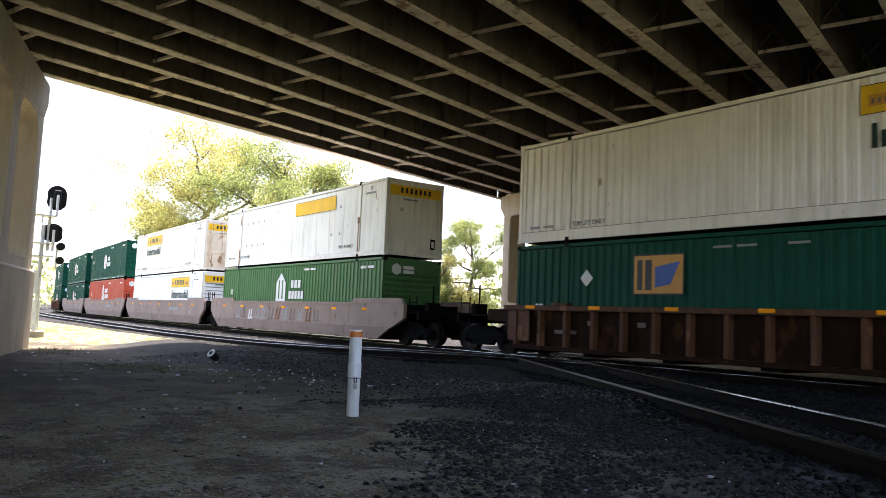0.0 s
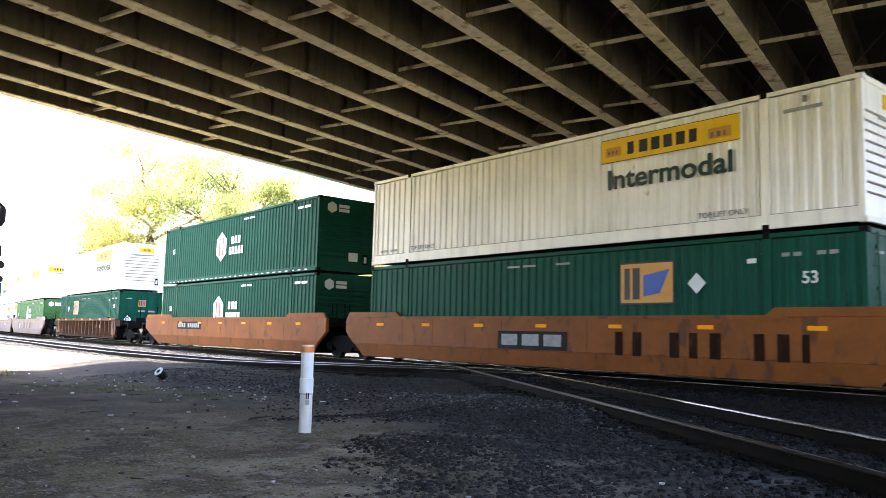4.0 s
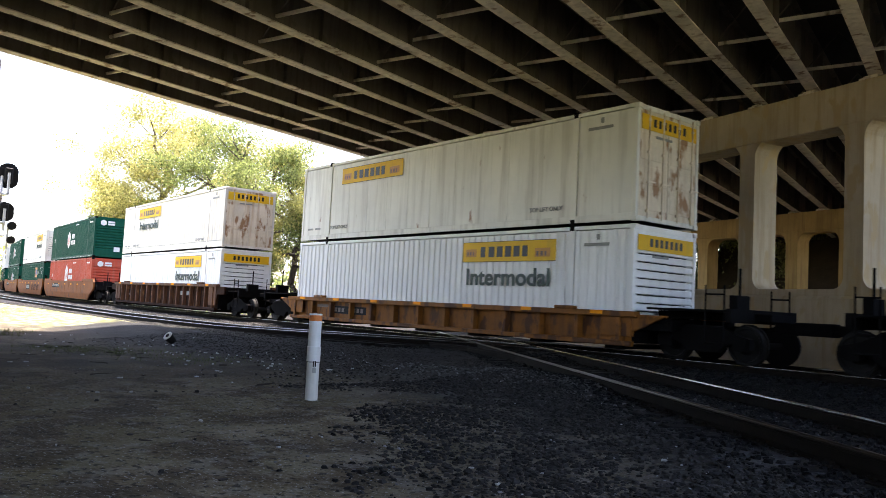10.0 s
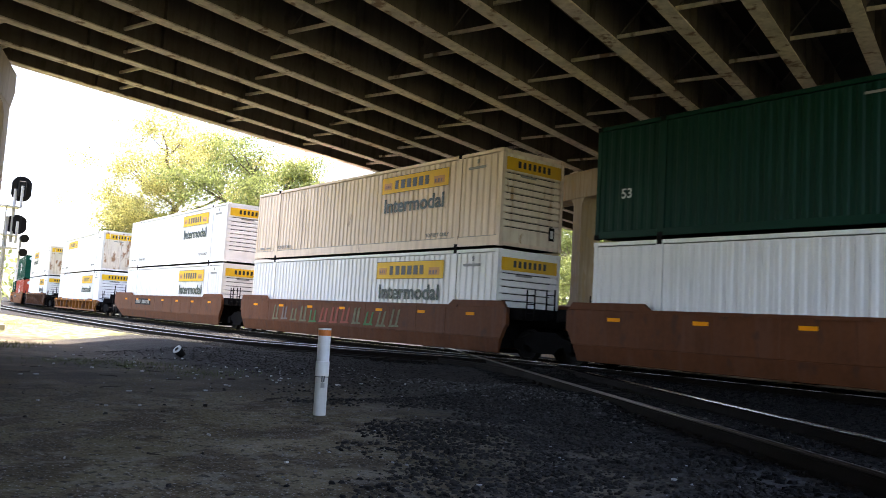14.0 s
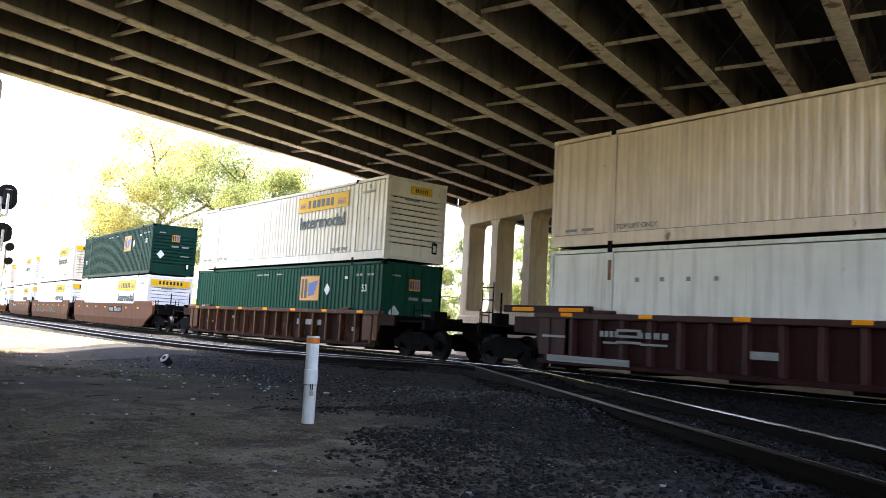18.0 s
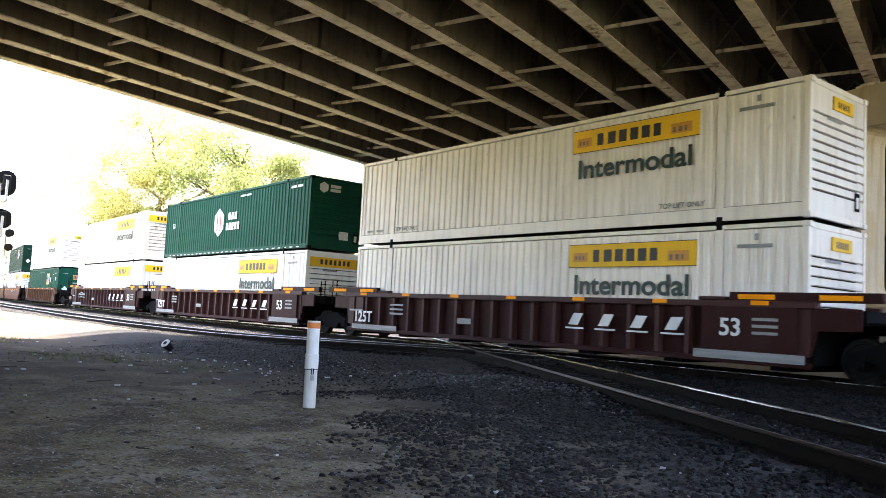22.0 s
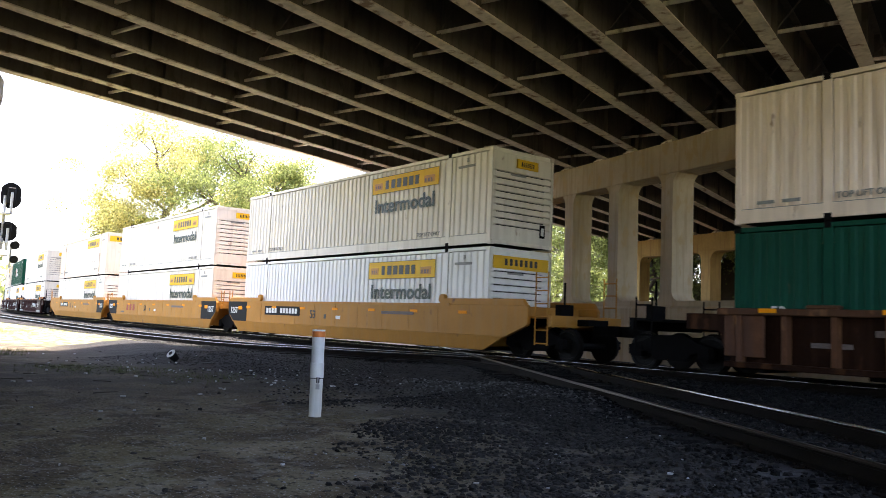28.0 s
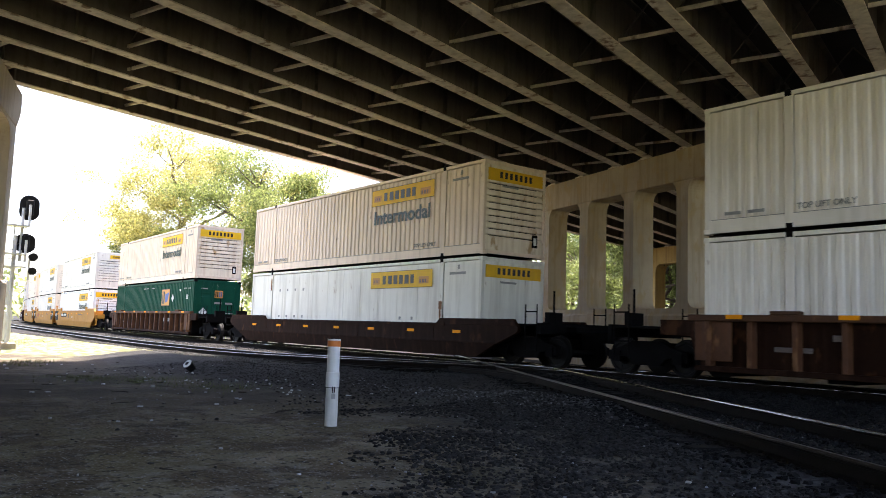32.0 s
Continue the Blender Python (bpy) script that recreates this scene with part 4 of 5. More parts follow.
        bars(c, "grey_ink", 0.5, 1.6, 0.4, 0.07, y, (0.7, 0.7), "stencil")
        bar(c, "grey_ink", 15.0, 15.1, y, y + 0.004, H - 0.36, H - 0.22, "stencil")
    elif kind in ("hub", "hub_light", "red"):
        bm = bmesh.new()
        if kind == "hub":
            cx, cz, r = 7.28, H - 1.38, 0.68
            hexa = [(cx + r * math.sin(radians(60 * k)) * 0.92, cz + r * math.cos(radians(60 * k))) for k in range(6)]
        else:
            cx, cz, r = 7.28, 1.75, 0.7
            hexa = [(cx - 0.5, cz - 0.75), (cx + 0.5, cz - 0.75), (cx + 0.5, cz + 0.3), (cx, cz + 0.75), (cx - 0.5, cz + 0.3)]
        prism(bm, hexa, "y", y, y + 0.005)
        badge = part("badge", bm, M["white_ink"], c, "white badge")
        ink = "red_ink" if kind == "hub" else paint
        for d in (-0.25, 0.12):
            bar(badge, ink, cx + d, cx + d + 0.13, y - 0.004, y, cz - 0.42, cz + 0.42)
        bars(c, "white_ink", 8.35, 9.4, cz + 0.06, 0.34, y, (0.7, 0.7, 0.7))
        bars(c, "white_ink", 8.15, 9.7, cz - 0.42, 0.34, y, (0.7, 0.7, 0.7, 0.7, 0.7))
        bars(c, "white_ink", 9.6, 10.8, H - 0.34, 0.08, y, (0.8, 0.8), "stencil")
        bars(c, "white_ink", 14.5, 15.6, H - 0.4, 0.1, y, (0.8, 0.8), "stencil")
        part("word_length", word("53", 0.24, M["white_ink"]), None, c, at=pose(1.1, y, 1.55))
        for k in range(28):
            bar(c, "white_ink", 0.9 + 0.53 * k, 1.12 + 0.53 * k, y, y + 0.004, 0.06, 0.1, "reflector_tape")
    elif kind in ("emp", "emp_front", "deep"):
        d = -6.15 if kind == "emp_front" else 0.0
        bm = bmesh.new()
        box(bm, 10.46 + d, 11.98 + d, y, y + 0.005, H - 1.42, H - 0.42)
        badge = part("badge", bm, M["black_ink"], c, "orange square badge with dark and blue bars")
        bar(badge, "orange_ink", 10.5 + d, 11.94 + d, y - 0.003, y, H - 1.38, H - 0.46, "badge_field")
        bar(badge, "black_ink", 10.6 + d, 10.76 + d, y - 0.006, y - 0.003, H - 1.3, H - 0.56)
        bar(badge, "black_ink", 10.84 + d, 11.04 + d, y - 0.006, y - 0.003, H - 1.3, H - 0.56)
        bm = prism(bmesh.new(), [(11.14 + d, H - 1.24), (11.6 + d, H - 1.16), (11.86 + d, H - 0.62), (11.14 + d, H - 0.74)], "y", y - 0.006, y - 0.003)
        part("bar", bm, M["blue_ink"], badge)
        px = 12.55 if d == 0 else 2.75
        bm = prism(bmesh.new(), [(px, H - 0.74), (px - 0.23, H - 0.97), (px, H - 1.2), (px + 0.23, H - 0.97)], "y", y, y + 0.004)
        part("placard", bm, M["white_ink"], c, "white diamond placard")
        bars(c, "grey_ink", 6.6, 9.0, H - 0.36, 0.055, y, (0.8, 0.8, 0, 0.8), "stencil")
        bars(c, "grey_ink", 14.5, 15.7, H - 0.5, 0.08, y, (0.7, 0.7, 0, 0.7, 0.7), "stencil")
        bar(c, "white_ink", 13.75, 13.95, y, y + 0.004, H - 0.6, H - 0.5, "stencil")
        part("word_length", word("53", 0.24, M["white_ink"]), None, c, at=pose(14.9, y, H - 1.05))
        part("word_length", word("53", 0.24, M["white_ink"]), None, c, at=pose(0.8, y, 1.0))
    # markings on the rear end
    x = L + 0.012
    bm = bmesh.new()
    if white:
        wide = rear == "door" or wall == "smooth" or kind in ("clean", "tan")
        y0, y1 = (-W + 0.15, W - 0.15) if wide else (-0.3, 0.6)
        box(bm, x - 0.03 if not wide else x - 0.016, x + 0.002, y0, y1, H - (0.62 if wide else 0.52), H - 0.24)
        plate = part("end_sign", bm, M["yellow"], c, "yellow end sign with dark bars")
        for k in range(7):
            f = y0 + (y1 - y0) * (0.2 + 0.09 * k)
            bar(plate, "black_ink", x + 0.002, x + 0.005, f, f + (y1 - y0) * 0.05, H - (0.52 if wide else 0.46), H - 0.32, "lettering_bar")
        bar(c, "grey_ink", x - 0.02, x - 0.004, -0.55, 0.1, H - 0.78, H - 0.72, "stencil")
    elif kind in ("emp", "emp_front", "deep"):
        box(bm, x - 0.02, x, -0.15, 0.3, 1.95, 2.35)
        badge = part("end_badge", bm, M["orange_ink"], c, "orange end badge with dark and blue bars")
        for q, ink in ((-0.12, "black_ink"), (-0.02, "black_ink"), (0.09, "blue_ink"), (0.19, "blue_ink")):
            bar(badge, ink, x, x + 0.003, q, q + 0.06, 2.0, 2.3)
        for yy, zz, w, h in ((0.45, 1.62, 0.4, 0.1), (-0.15, 1.62, 0.4, 0.1), (0.4, 1.1, 0.5, 0.06), (-0.9, 2.4, 0.35, 0.06)):
            bar(c, "grey_ink", x - 0.02, x, yy, yy + w, zz, zz + h, "stencil")
        bm = prism(bmesh.new(), [(-0.75, 1.4), (-0.52, 1.15), (-0.75, 0.9), (-0.98, 1.15)], "x", x - 0.02, x)
        part("placard", bm, M["white_ink"], c, "white diamond placard")
    else:
        prism(bm, [(-0.72 + 0.22 * math.sin(radians(60 * k)), H - 0.42 + 0.22 * math.cos(radians(60 * k))) for k in range(6)], "x", x - 0.02, x)
        part("end_badge", bm, M["white_ink"], c, "white end badge")
        bar(c, "white_ink", x - 0.02, x, -0.42, 0.05, H - 0.4, H - 0.28, "lettering_bar")
        bar(c, "white_ink", x - 0.02, x, -0.42, 0.05, H - 0.56, H - 0.44, "lettering_bar")
        bar(c, "white_ink", x - 0.06, x, 0.1, 0.5, 0.45, 0.78, "stencil")
    return c


BUILT = {}


def put_container(kind, wall, rear, x, z):
    key = (kind, wall, rear)
    at = pose(x, TRACK_Y, z)
    if key in BUILT:
        return copy_thing(BUILT[key], at)
    BUILT[key] = container(*key)
    BUILT[key].matrix_basis = at
    return BUILT[key]


def lathe(bm, profile, n=20):
    """A wheel-like body round the y axis; profile of (y, r)."""
    rings = [[bm.verts.new((r * math.cos(6.28319 * k / n), y, r * math.sin(6.28319 * k / n))) for k in range(n)] for y, r in profile]
    for a, b in zip(rings, rings[1:]):
        for k in range(n):
            bm.faces.new((a[k], a[(k + 1) % n], b[(k + 1) % n], b[k]))
    bm.faces.new(rings[0])
    bm.faces.new(rings[-1][::-1])
    return bm


def truck_meshes():
    bm = bmesh.new()
    # cast side frame: an arched bar with axle boxes
    for s in (-1, 1):
        y0, y1 = (s * 1.0 - 0.09, s * 1.0 + 0.09)
        prism(bm, [(-1.15, 0.34), (-1.15, 0.56), (-0.75, 0.66), (-0.4, 0.82), (0.4, 0.82), (0.75, 0.66), (1.15, 0.56), (1.15, 0.34), (0.98, 0.34), (0.9, 0.5), (0.55, 0.4), (0.4, 0.24),
                   (-0.4, 0.24), (-0.55, 0.4), (-0.9, 0.5), (-0.98, 0.34)], "y", y0, y1)
        for x in (-0.9, 0.9):
            box(bm, x - 0.14, x + 0.14, y0 - 0.03, y1 + 0.03, 0.3, 0.56)
        for k in (-0.2, 0.0, 0.2):
            tube(bm, (k, s * 1.02, 0.32), (k, s * 1.02, 0.62), 0.07, 8)
    box(bm, -0.22, 0.22, -1.05, 1.05, 0.5, 0.78)
    frame_me = mesh("truck_frame", bm, M["dark"])
    bm = bmesh.new()
    for s in (-1, 1):
        lathe(bm, [(s * (0.68 + d), r) for d, r in ((-0.02, 0.47), (0.015, 0.47), (0.03, 0.43), (0.14, 0.42), (0.14, 0.36), (0.11, 0.34), (0.1, 0.2), (0.15, 0.14), (0.15, 0.1))])
        for k in range(4):
            a = radians(90 * k)
            tube(bm, (0.27 * math.cos(a), s * 0.79, 0.27 * math.sin(a)), (0.27 * math.cos(a), s * 0.80, 0.27 * math.sin(a)), 0.045, 8)
    tube(bm, (0, -1.1, 0), (0, 1.1, 0), 0.08, 10)
    return frame_me, mesh("wheelset", bm, M["wheel"])


TRUCK_FRAME, WHEELSET = truck_meshes()
WHEELS = []


def truck(car, x):
    tr = part("truck", TRUCK_FRAME, None, car, "black cast truck frame", at=pose(x, 0, 0))
    for dx in (-0.9, 0.9):
        WHEELS.append((part("wheelset", WHEELSET, None, tr, at=pose(dx, 0, 0.42)), dx))


def well_car(paint, style, x, front, back, ribs=15, marks="", dark_ends=False):
    """One unit of a well car; origin at the middle of the well on the rail tops. front, back: 'joint' or 'coupler'."""
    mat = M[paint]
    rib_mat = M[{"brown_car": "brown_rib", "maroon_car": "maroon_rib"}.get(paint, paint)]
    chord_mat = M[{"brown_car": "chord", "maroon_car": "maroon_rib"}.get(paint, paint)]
    # ends near black, with the shade of the gaps in their colour
    end_mat = M["dark"] if paint != "yellow_car" else mat
    look_of = {"brown_car": "brown oxide", "maroon_car": "dark maroon", "orange_car": "faded orange", "ochre_car": "ochre", "rust_car": "pale rusty", "russet_car": "russet", "yellow_car": "bright yellow"}[paint]
    car = thing("well_car", "%s %s steel well car carrying two containers" % (look_of, "ribbed" if style == "ribbed" else "smooth-sided"), "rail car", pose(x, TRACK_Y, 0), "well cars of the train")
    half, top = 8.2, {"brown_car": 1.33 if style == "ribbed" else 1.12, "maroon_car": 1.41, "ochre_car": 0.93}.get(paint, 1.46)
    for s in (-1, 1):
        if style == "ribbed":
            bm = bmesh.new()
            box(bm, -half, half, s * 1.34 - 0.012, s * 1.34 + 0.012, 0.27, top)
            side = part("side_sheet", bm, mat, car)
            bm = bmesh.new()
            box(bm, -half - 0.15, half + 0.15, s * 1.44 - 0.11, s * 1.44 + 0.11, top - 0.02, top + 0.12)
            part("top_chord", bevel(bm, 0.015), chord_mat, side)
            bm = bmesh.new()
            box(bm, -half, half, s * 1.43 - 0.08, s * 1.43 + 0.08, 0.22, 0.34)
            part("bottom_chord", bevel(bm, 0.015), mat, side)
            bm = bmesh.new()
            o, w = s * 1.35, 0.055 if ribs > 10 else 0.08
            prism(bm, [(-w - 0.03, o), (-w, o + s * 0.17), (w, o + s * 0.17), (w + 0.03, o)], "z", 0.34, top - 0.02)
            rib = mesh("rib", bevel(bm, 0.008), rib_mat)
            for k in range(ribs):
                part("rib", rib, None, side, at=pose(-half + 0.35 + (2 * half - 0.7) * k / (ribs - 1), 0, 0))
            for q in (-6.1, 6.1):
                bm = bmesh.new()
                box(bm, q - 0.32, q + 0.32, s * 1.44 - 0.1, s * 1.44 + 0.1, top + 0.118, top + 0.2)
                part("guide_block", bevel(bm, 0.02), chord_mat, side)
            for e in (-1, 1):
                bm = bmesh.new()
                box(bm, e * (half - 0.45) - 0.45, e * (half - 0.45) + 0.45, s * 1.46 - 0.02, s * 1.46 + 0.02, 0.45, top - 0.02)
                part("end_panel", bevel(bm, 0.008), rib_mat, side)
        else:
            # the plate runs out over the trucks; its foot rises aslant towards both ends
            o = s * 1.36
            joint = (8.75, 8.4) if paint == "russet_car" else (9.25, 8.25)
            f1, f2 = (9.9, 8.05) if front == "coupler" else joint     # outer end, and where the foot meets the bottom
            b1, b2 = (9.9, 8.05) if back == "coupler" else joint
            fm, bmid = f1 - 0.1 - (f1 - 0.1 - f2) * 0.45, b1 - 0.1 - (b1 - 0.1 - b2) * 0.45
            bm = prism(bmesh.new(), [(-f1, 0.95), (-f1 + 0.1, 0.88), (-fm, 0.57), (bmid, 0.57), (b1 - 0.1, 0.88), (b1, 0.95), (b1, top - 0.06), (b1 - 0.06, top), (-f1 + 0.06, top), (-f1, top - 0.06)], "y",
                       min(o, o + s * 0.13), max(o, o + s * 0.13))
            side = part("side_wall", bevel(bm, 0.012), mat, car)
            bm = prism(bmesh.new(), [(-fm + 0.03, 0.574), (-f2, 0.16), (b2, 0.16), (bmid - 0.03, 0.574)], "y", min(o, o + s * 0.125), max(o, o + s * 0.125))
            for v in bm.verts:
                if v.co.z < 0.3 and abs(v.co.y) > 1.4:
                    v.co.y -= s * 0.075
            part("lower_plate", bevel(bm, 0.01), mat, side)
            for k in range(9):
                q = -half + 2.2 + (2 * half - 4.4) * k / 8
                bar(side, paint, q - 0.03, q + 0.03, s * 1.488, s * 1.497, 0.62, top - 0.07, "seam")
            bm = bmesh.new()
            box(bm, -half + 1.6, half - 1.6, s * 1.505 - 0.02, s * 1.505 + 0.0, top - 0.06, top + 0.02)
            part("top_lip", bm, mat, side)
            for e in (-1, 1):
                r = f1 if e < 0 else b1
                bm = prism(bmesh.new(), [(e * (half - 2.1), top - 0.02), (e * (half - 1.85), top + 0.17), (e * (r - 0.2), top + 0.17), (e * (r - 0.05), top - 0.02)], "y", s * 1.38, s * 1.5)
                part("end_sill_plate", bevel(bm, 0.01), mat, side)
                if paint == "yellow_car":
                    part("guide_roller", tube(bmesh.new(), (e * (half - 2.0), s * 1.37, top + 0.16), (e * (half - 2.0), s * 1.5, top + 0.16), 0.14, 14), mat, side)
        y = s * 1.499 if style != "ribbed" else s * 1.553
        o = abs(y)
        for k in range(7):
            q = -half + 1.0 + (2 * half - 2) * k / 6
            z = top + 0.03 if style == "ribbed" else top - 0.28
            bar(side, "amber", q - 0.19, q + 0.19, s * o - 0.006, s * o + 0.006, z, z + 0.09, "reflector")
        if s > 0:
            continue
        # markings on the near side, lettering as bars
        if marks == "plate":
            q = -5.6 if paint == "yellow_car" else (0.9 if paint == "russet_car" and back == "coupler" else -5.2)
            bm = bmesh.new()
            box(bm, q, q + 3.0, y - 0.005, y + 0.005, 0.92, 1.28)
            pl = part("mark_plate", bm, M["black_plate"], side, "black plate with pale bars")
            bars(pl, "white_ink" if paint == "yellow_car" else "grey_ink", q + 0.15, q + 2.85, 1.0, 0.2, y - 0.009, (0.7, 0.7, 0.7, 0.7, 0, 0.7, 0.7, 0.7, 0.7, 0.7, 0.7))
        elif marks == "slant":
            for k in range(4):
                q = 2.1 + 0.95 * k
                bm = prism(bmesh.new(), [(q, 0.84), (q + 0.3, 0.84), (q + 0.47, 1.13), (q + 0.17, 1.13)], "y", y - 0.005, y + 0.005)
                part("lettering_bar", bm, M["white_ink"], side, "slanted white bar")
                bar(side, "white_ink", q - 0.1, q + 0.5, y - 0.005, y + 0.005, 0.74, 0.78, "underline")
            bar(side, paint, 5.9, 8.0, y - 0.008, y - 0.002, 0.4, 1.4, "end_sheet")
            bar(side, "grey_ink", 5.7, 8.15, y - 0.012, y - 0.006, 0.3, 0.48, "pale_band")
            part("word_length", word("53", 0.36, M["white_ink"]), None, side, at=pose(6.3, y - 0.012, 0.8))
            if front == "joint":
                part("word_load", word("125T", 0.36, M["white_ink"]), None, side, at=pose(-7.7, y - 0.012, 0.55))
            else:
                for q, w in ((-6.1, 0.6), (-5.0, 0.9)):
                    bars(side, "grey_ink", q, q + w, 0.98, 0.14, y - 0.012, (0.7, 0.7, 0.7, 0.7))
                    bars(side, "grey_ink", q + 0.1, q + w, 0.82, 0.05, y - 0.012, (0.9,), "stencil")
            bar(side, "grey_ink", -2.2, -1.6, y - 0.012, y - 0.004, 0.68, 0.84, "stencil")
            bar(side, "grey_ink", -8.0, -7.2, y - 0.012, y - 0.004, 0.9, 0.96, "stencil")
            for e in (-1, 1):
                bar(side, paint, e * (half - 1.7), e * (half + 1.35), y + 0.05, y + 0.2, top + 0.11, top + 0.3, "end_beam")
                for q in (half - 1.1, half + 0.6):
                    bar(side, "amber", e * q - 0.4, e * q + 0.4, y + 0.042, y + 0.05, top + 0.15, top + 0.25, "reflector")
            for z in (1.12, 0.98, 0.84):
                bar(side, "grey_ink", 7.05, 7.6, y - 0.012, y - 0.006, z, z + 0.06, "stencil")
                bar(side, "grey_ink", -5.6, -4.9, y - 0.012, y - 0.006, z, z + 0.06, "stencil")
            bar(side, "grey_ink", -7.8, -5.2, y - 0.012, y - 0.006, 0.3, 0.46, "pale_band")
        elif marks == "faint":
            yy = y if style != "ribbed" else -1.356
            if paint == "yellow_car":
                bars(side, "dull_red_ink", -5.2, -3.3, 0.85, 0.36, yy - 0.004, (0.6, 0.6, 0.6))
            elif paint == "ochre_car":
                bar(side, "black_plate", -5.5, -3.1, yy, yy + 0.006, 0.5, 0.77, "mark_plate")
                bars(side, "dim_ink", -5.4, -3.2, 0.56, 0.15, yy - 0.004, (0.6, 0.6, 0.6, 0.6, 0, 0.6, 0.6, 0.6, 0.6))
            else:
                bars(side, "grey_ink", 2.45, 4.5, 0.86, 0.2, yy - 0.004, (0.75, 0.75, 0.75))
                bars(side, "dim_ink", -5.2, -3.0, 0.95, 0.12, yy - 0.004, (0.45, 0, 0.45, 0.45))
                bars(side, "grey_ink", 6.45, 6.9, 0.72, 0.14, yy - 0.004, (0.9,), "stencil")
            bars(side, "dim_ink", -6.4, -5.4, 0.7, 0.1, yy - 0.004, (0.8,), "stencil")
        elif marks == "letters":
            bm = bmesh.new()
            box(bm, -1.6, 0.9, y - 0.005, y + 0.005, 0.6, 1.08)
            pl = part("mark_plate", bm, M["black_plate"], side, "black plate with three pale shapes")
            for k in range(3):
                q = -1.45 + 0.78 * k
                bar(pl, "grey_ink", q, q + 0.6, y - 0.009, y - 0.005, 0.7, 1.0, "lettering_bar")
            bars(side, "brown_car", 2.4, 7.4, 0.55, 0.55, y - 0.004, (0.45, 0.5, 0, 0.5, 0.4, 0.5, 0, 0.45, 0.5, 0.3), "worn_mark")
        elif marks == "spray":
            rng = random.Random(int(x * 10))
            for k, ink in enumerate(("grey_ink", "dim_ink", "white_ink", "grey_ink", "grey_ink", "dim_ink", "rust_ink", "grey_ink", "dim_ink", "grey_ink", "rust_ink", "dim_ink") if paint == "rust_car" else ("olive_ink", "dim_ink", "olive_ink", "olive_ink", "leaf_green", "dull_red_ink", "dull_red_ink", "dull_red_ink", "olive_ink", "leaf_green", "olive_ink", "olive_ink")):
                q, w, h, z = -5.5 + 0.78 * k, rng.uniform(0.1, 0.15), rng.uniform(0.42, 0.58), rng.uniform(0.68, 0.74)
                lean = rng.uniform(0.05, 0.2)
                bm = bmesh.new()
                for step in (0.0, rng.uniform(0.24, 0.34)):
                    prism(bm, [(q + step, z), (q + step + w, z - 0.02), (q + step + w + lean, z + h), (q + step + lean, z + h * 0.92)], "y", y - 0.003, y + 0.003)
                prism(bm, [(q - 0.05, z - 0.06), (q + 0.55, z - 0.04), (q + 0.5, z + 0.03), (q - 0.02, z + 0.01)], "y", y - 0.002, y + 0.002)
                part("paint_stroke", bm, M[ink], side, "faded sprayed paint shape")
        if dark_ends:
            for e, end in ((-1, front), (1, back)):
                if end == "joint":
                    pts = [(7.35, 0.6), (8.65, 0.6), (9.14, 0.9), (9.22, 0.96), (9.22, top - 0.01), (7.35, top - 0.01)]
                    bm = prism(bmesh.new(), [(e * q, z) for q, z in pts], "y", y - 0.004, y + 0.004)
                    panel = part("black_panel", bm, M["black_plate"], side, "black painted end panel")
                    part("word_load", word("125T", 0.26, M["white_ink"]), None, panel, at=pose(-9.0 if e < 0 else 8.2, y - 0.008, 0.95))
                    bar(panel, "amber", e * 8.0 - 0.19, e * 8.0 + 0.19, y - 0.008, y - 0.004, 1.1, 1.25, "reflector")
            part("word_length", word("53", 0.3, M["black_ink"]), None, side, at=pose(-1.8, y - 0.004, 0.86))
            bar(side, "black_ink", -0.75, -0.6, y - 0.005, y, 0.86, 1.02, "stencil")
            bar(side, "white_ink", 0.1, 0.4, y - 0.006, y, 0.86, 0.98, "stencil")
            bar(side, "dim_ink", 3.0, 4.8, y - 0.006, y, 1.1, 1.2, "stencil")
    # floor of the well and end structures
    for k in range(7):
        q = -half + 0.6 + (2 * half - 1.2) * k / 6
        bar(car, "dark", q - 0.25, q + 0.25, -1.36, 1.36, 0.14, 0.236, "floor_beam")
    for e, end in ((-1, front), (1, back)):
        reach = 9.75 if end == "joint" else 11.1
        bm = prism(bmesh.new(), [(e * half, 0.3), (e * (half + 0.25), 0.95), (e * reach, 0.95), (e * reach, 1.12), (e * (half - 0.02), 1.12)], "y", -0.42, 0.42)
        part("centre_sill", bevel(bm, 0.02), M["dark"], car)
        # sloped end wings over the truck
        for s in (-1, 1) if style == "ribbed" else ():
            bm = prism(bmesh.new(), [(e * half, 0.45), (e * (half + 0.12), 0.98), (e * (half + 0.95), 0.98), (e * (half + 0.95), top), (e * half, top)], "y", s * 1.36, s * 1.46)
            part("end_wing", bevel(bm, 0.012), mat, car)
        bm = bmesh.new()
        box(bm, e * half - 0.06, e * half + 0.06, -1.36, 1.36, 0.3, top)
        part("end_bulkhead", bm, end_mat, car)
        bm = bmesh.new()
        box(bm, min(e * (half + 0.3), e * (reach - 0.5)), max(e * (half + 0.3), e * (reach - 0.5)), -1.3, 1.3, 1.12, 1.17)
        box(bm, min(e * (half + 0.1), e * (half + 1.0)), max(e * (half + 0.1), e * (half + 1.0)), -1.34, 1.34, top - 0.3, top - 0.02)
        part("end_platform", bm, M["dark"] if paint != "yellow_car" else mat, car)
        if end == "coupler":
            bm = bmesh.new()
            box(bm, min(e * 11.0, e * 11.75), max(e * 11.0, e * 11.75), -0.12, 0.12, 0.72, 0.95)
            box(bm, min(e * 11.5, e * 11.92), max(e * 11.5, e * 11.92), -0.17, 0.2, 0.7, 0.98)
            part("coupler", bevel(bm, 0.02), M["dark"], car)
            bm = bmesh.new()
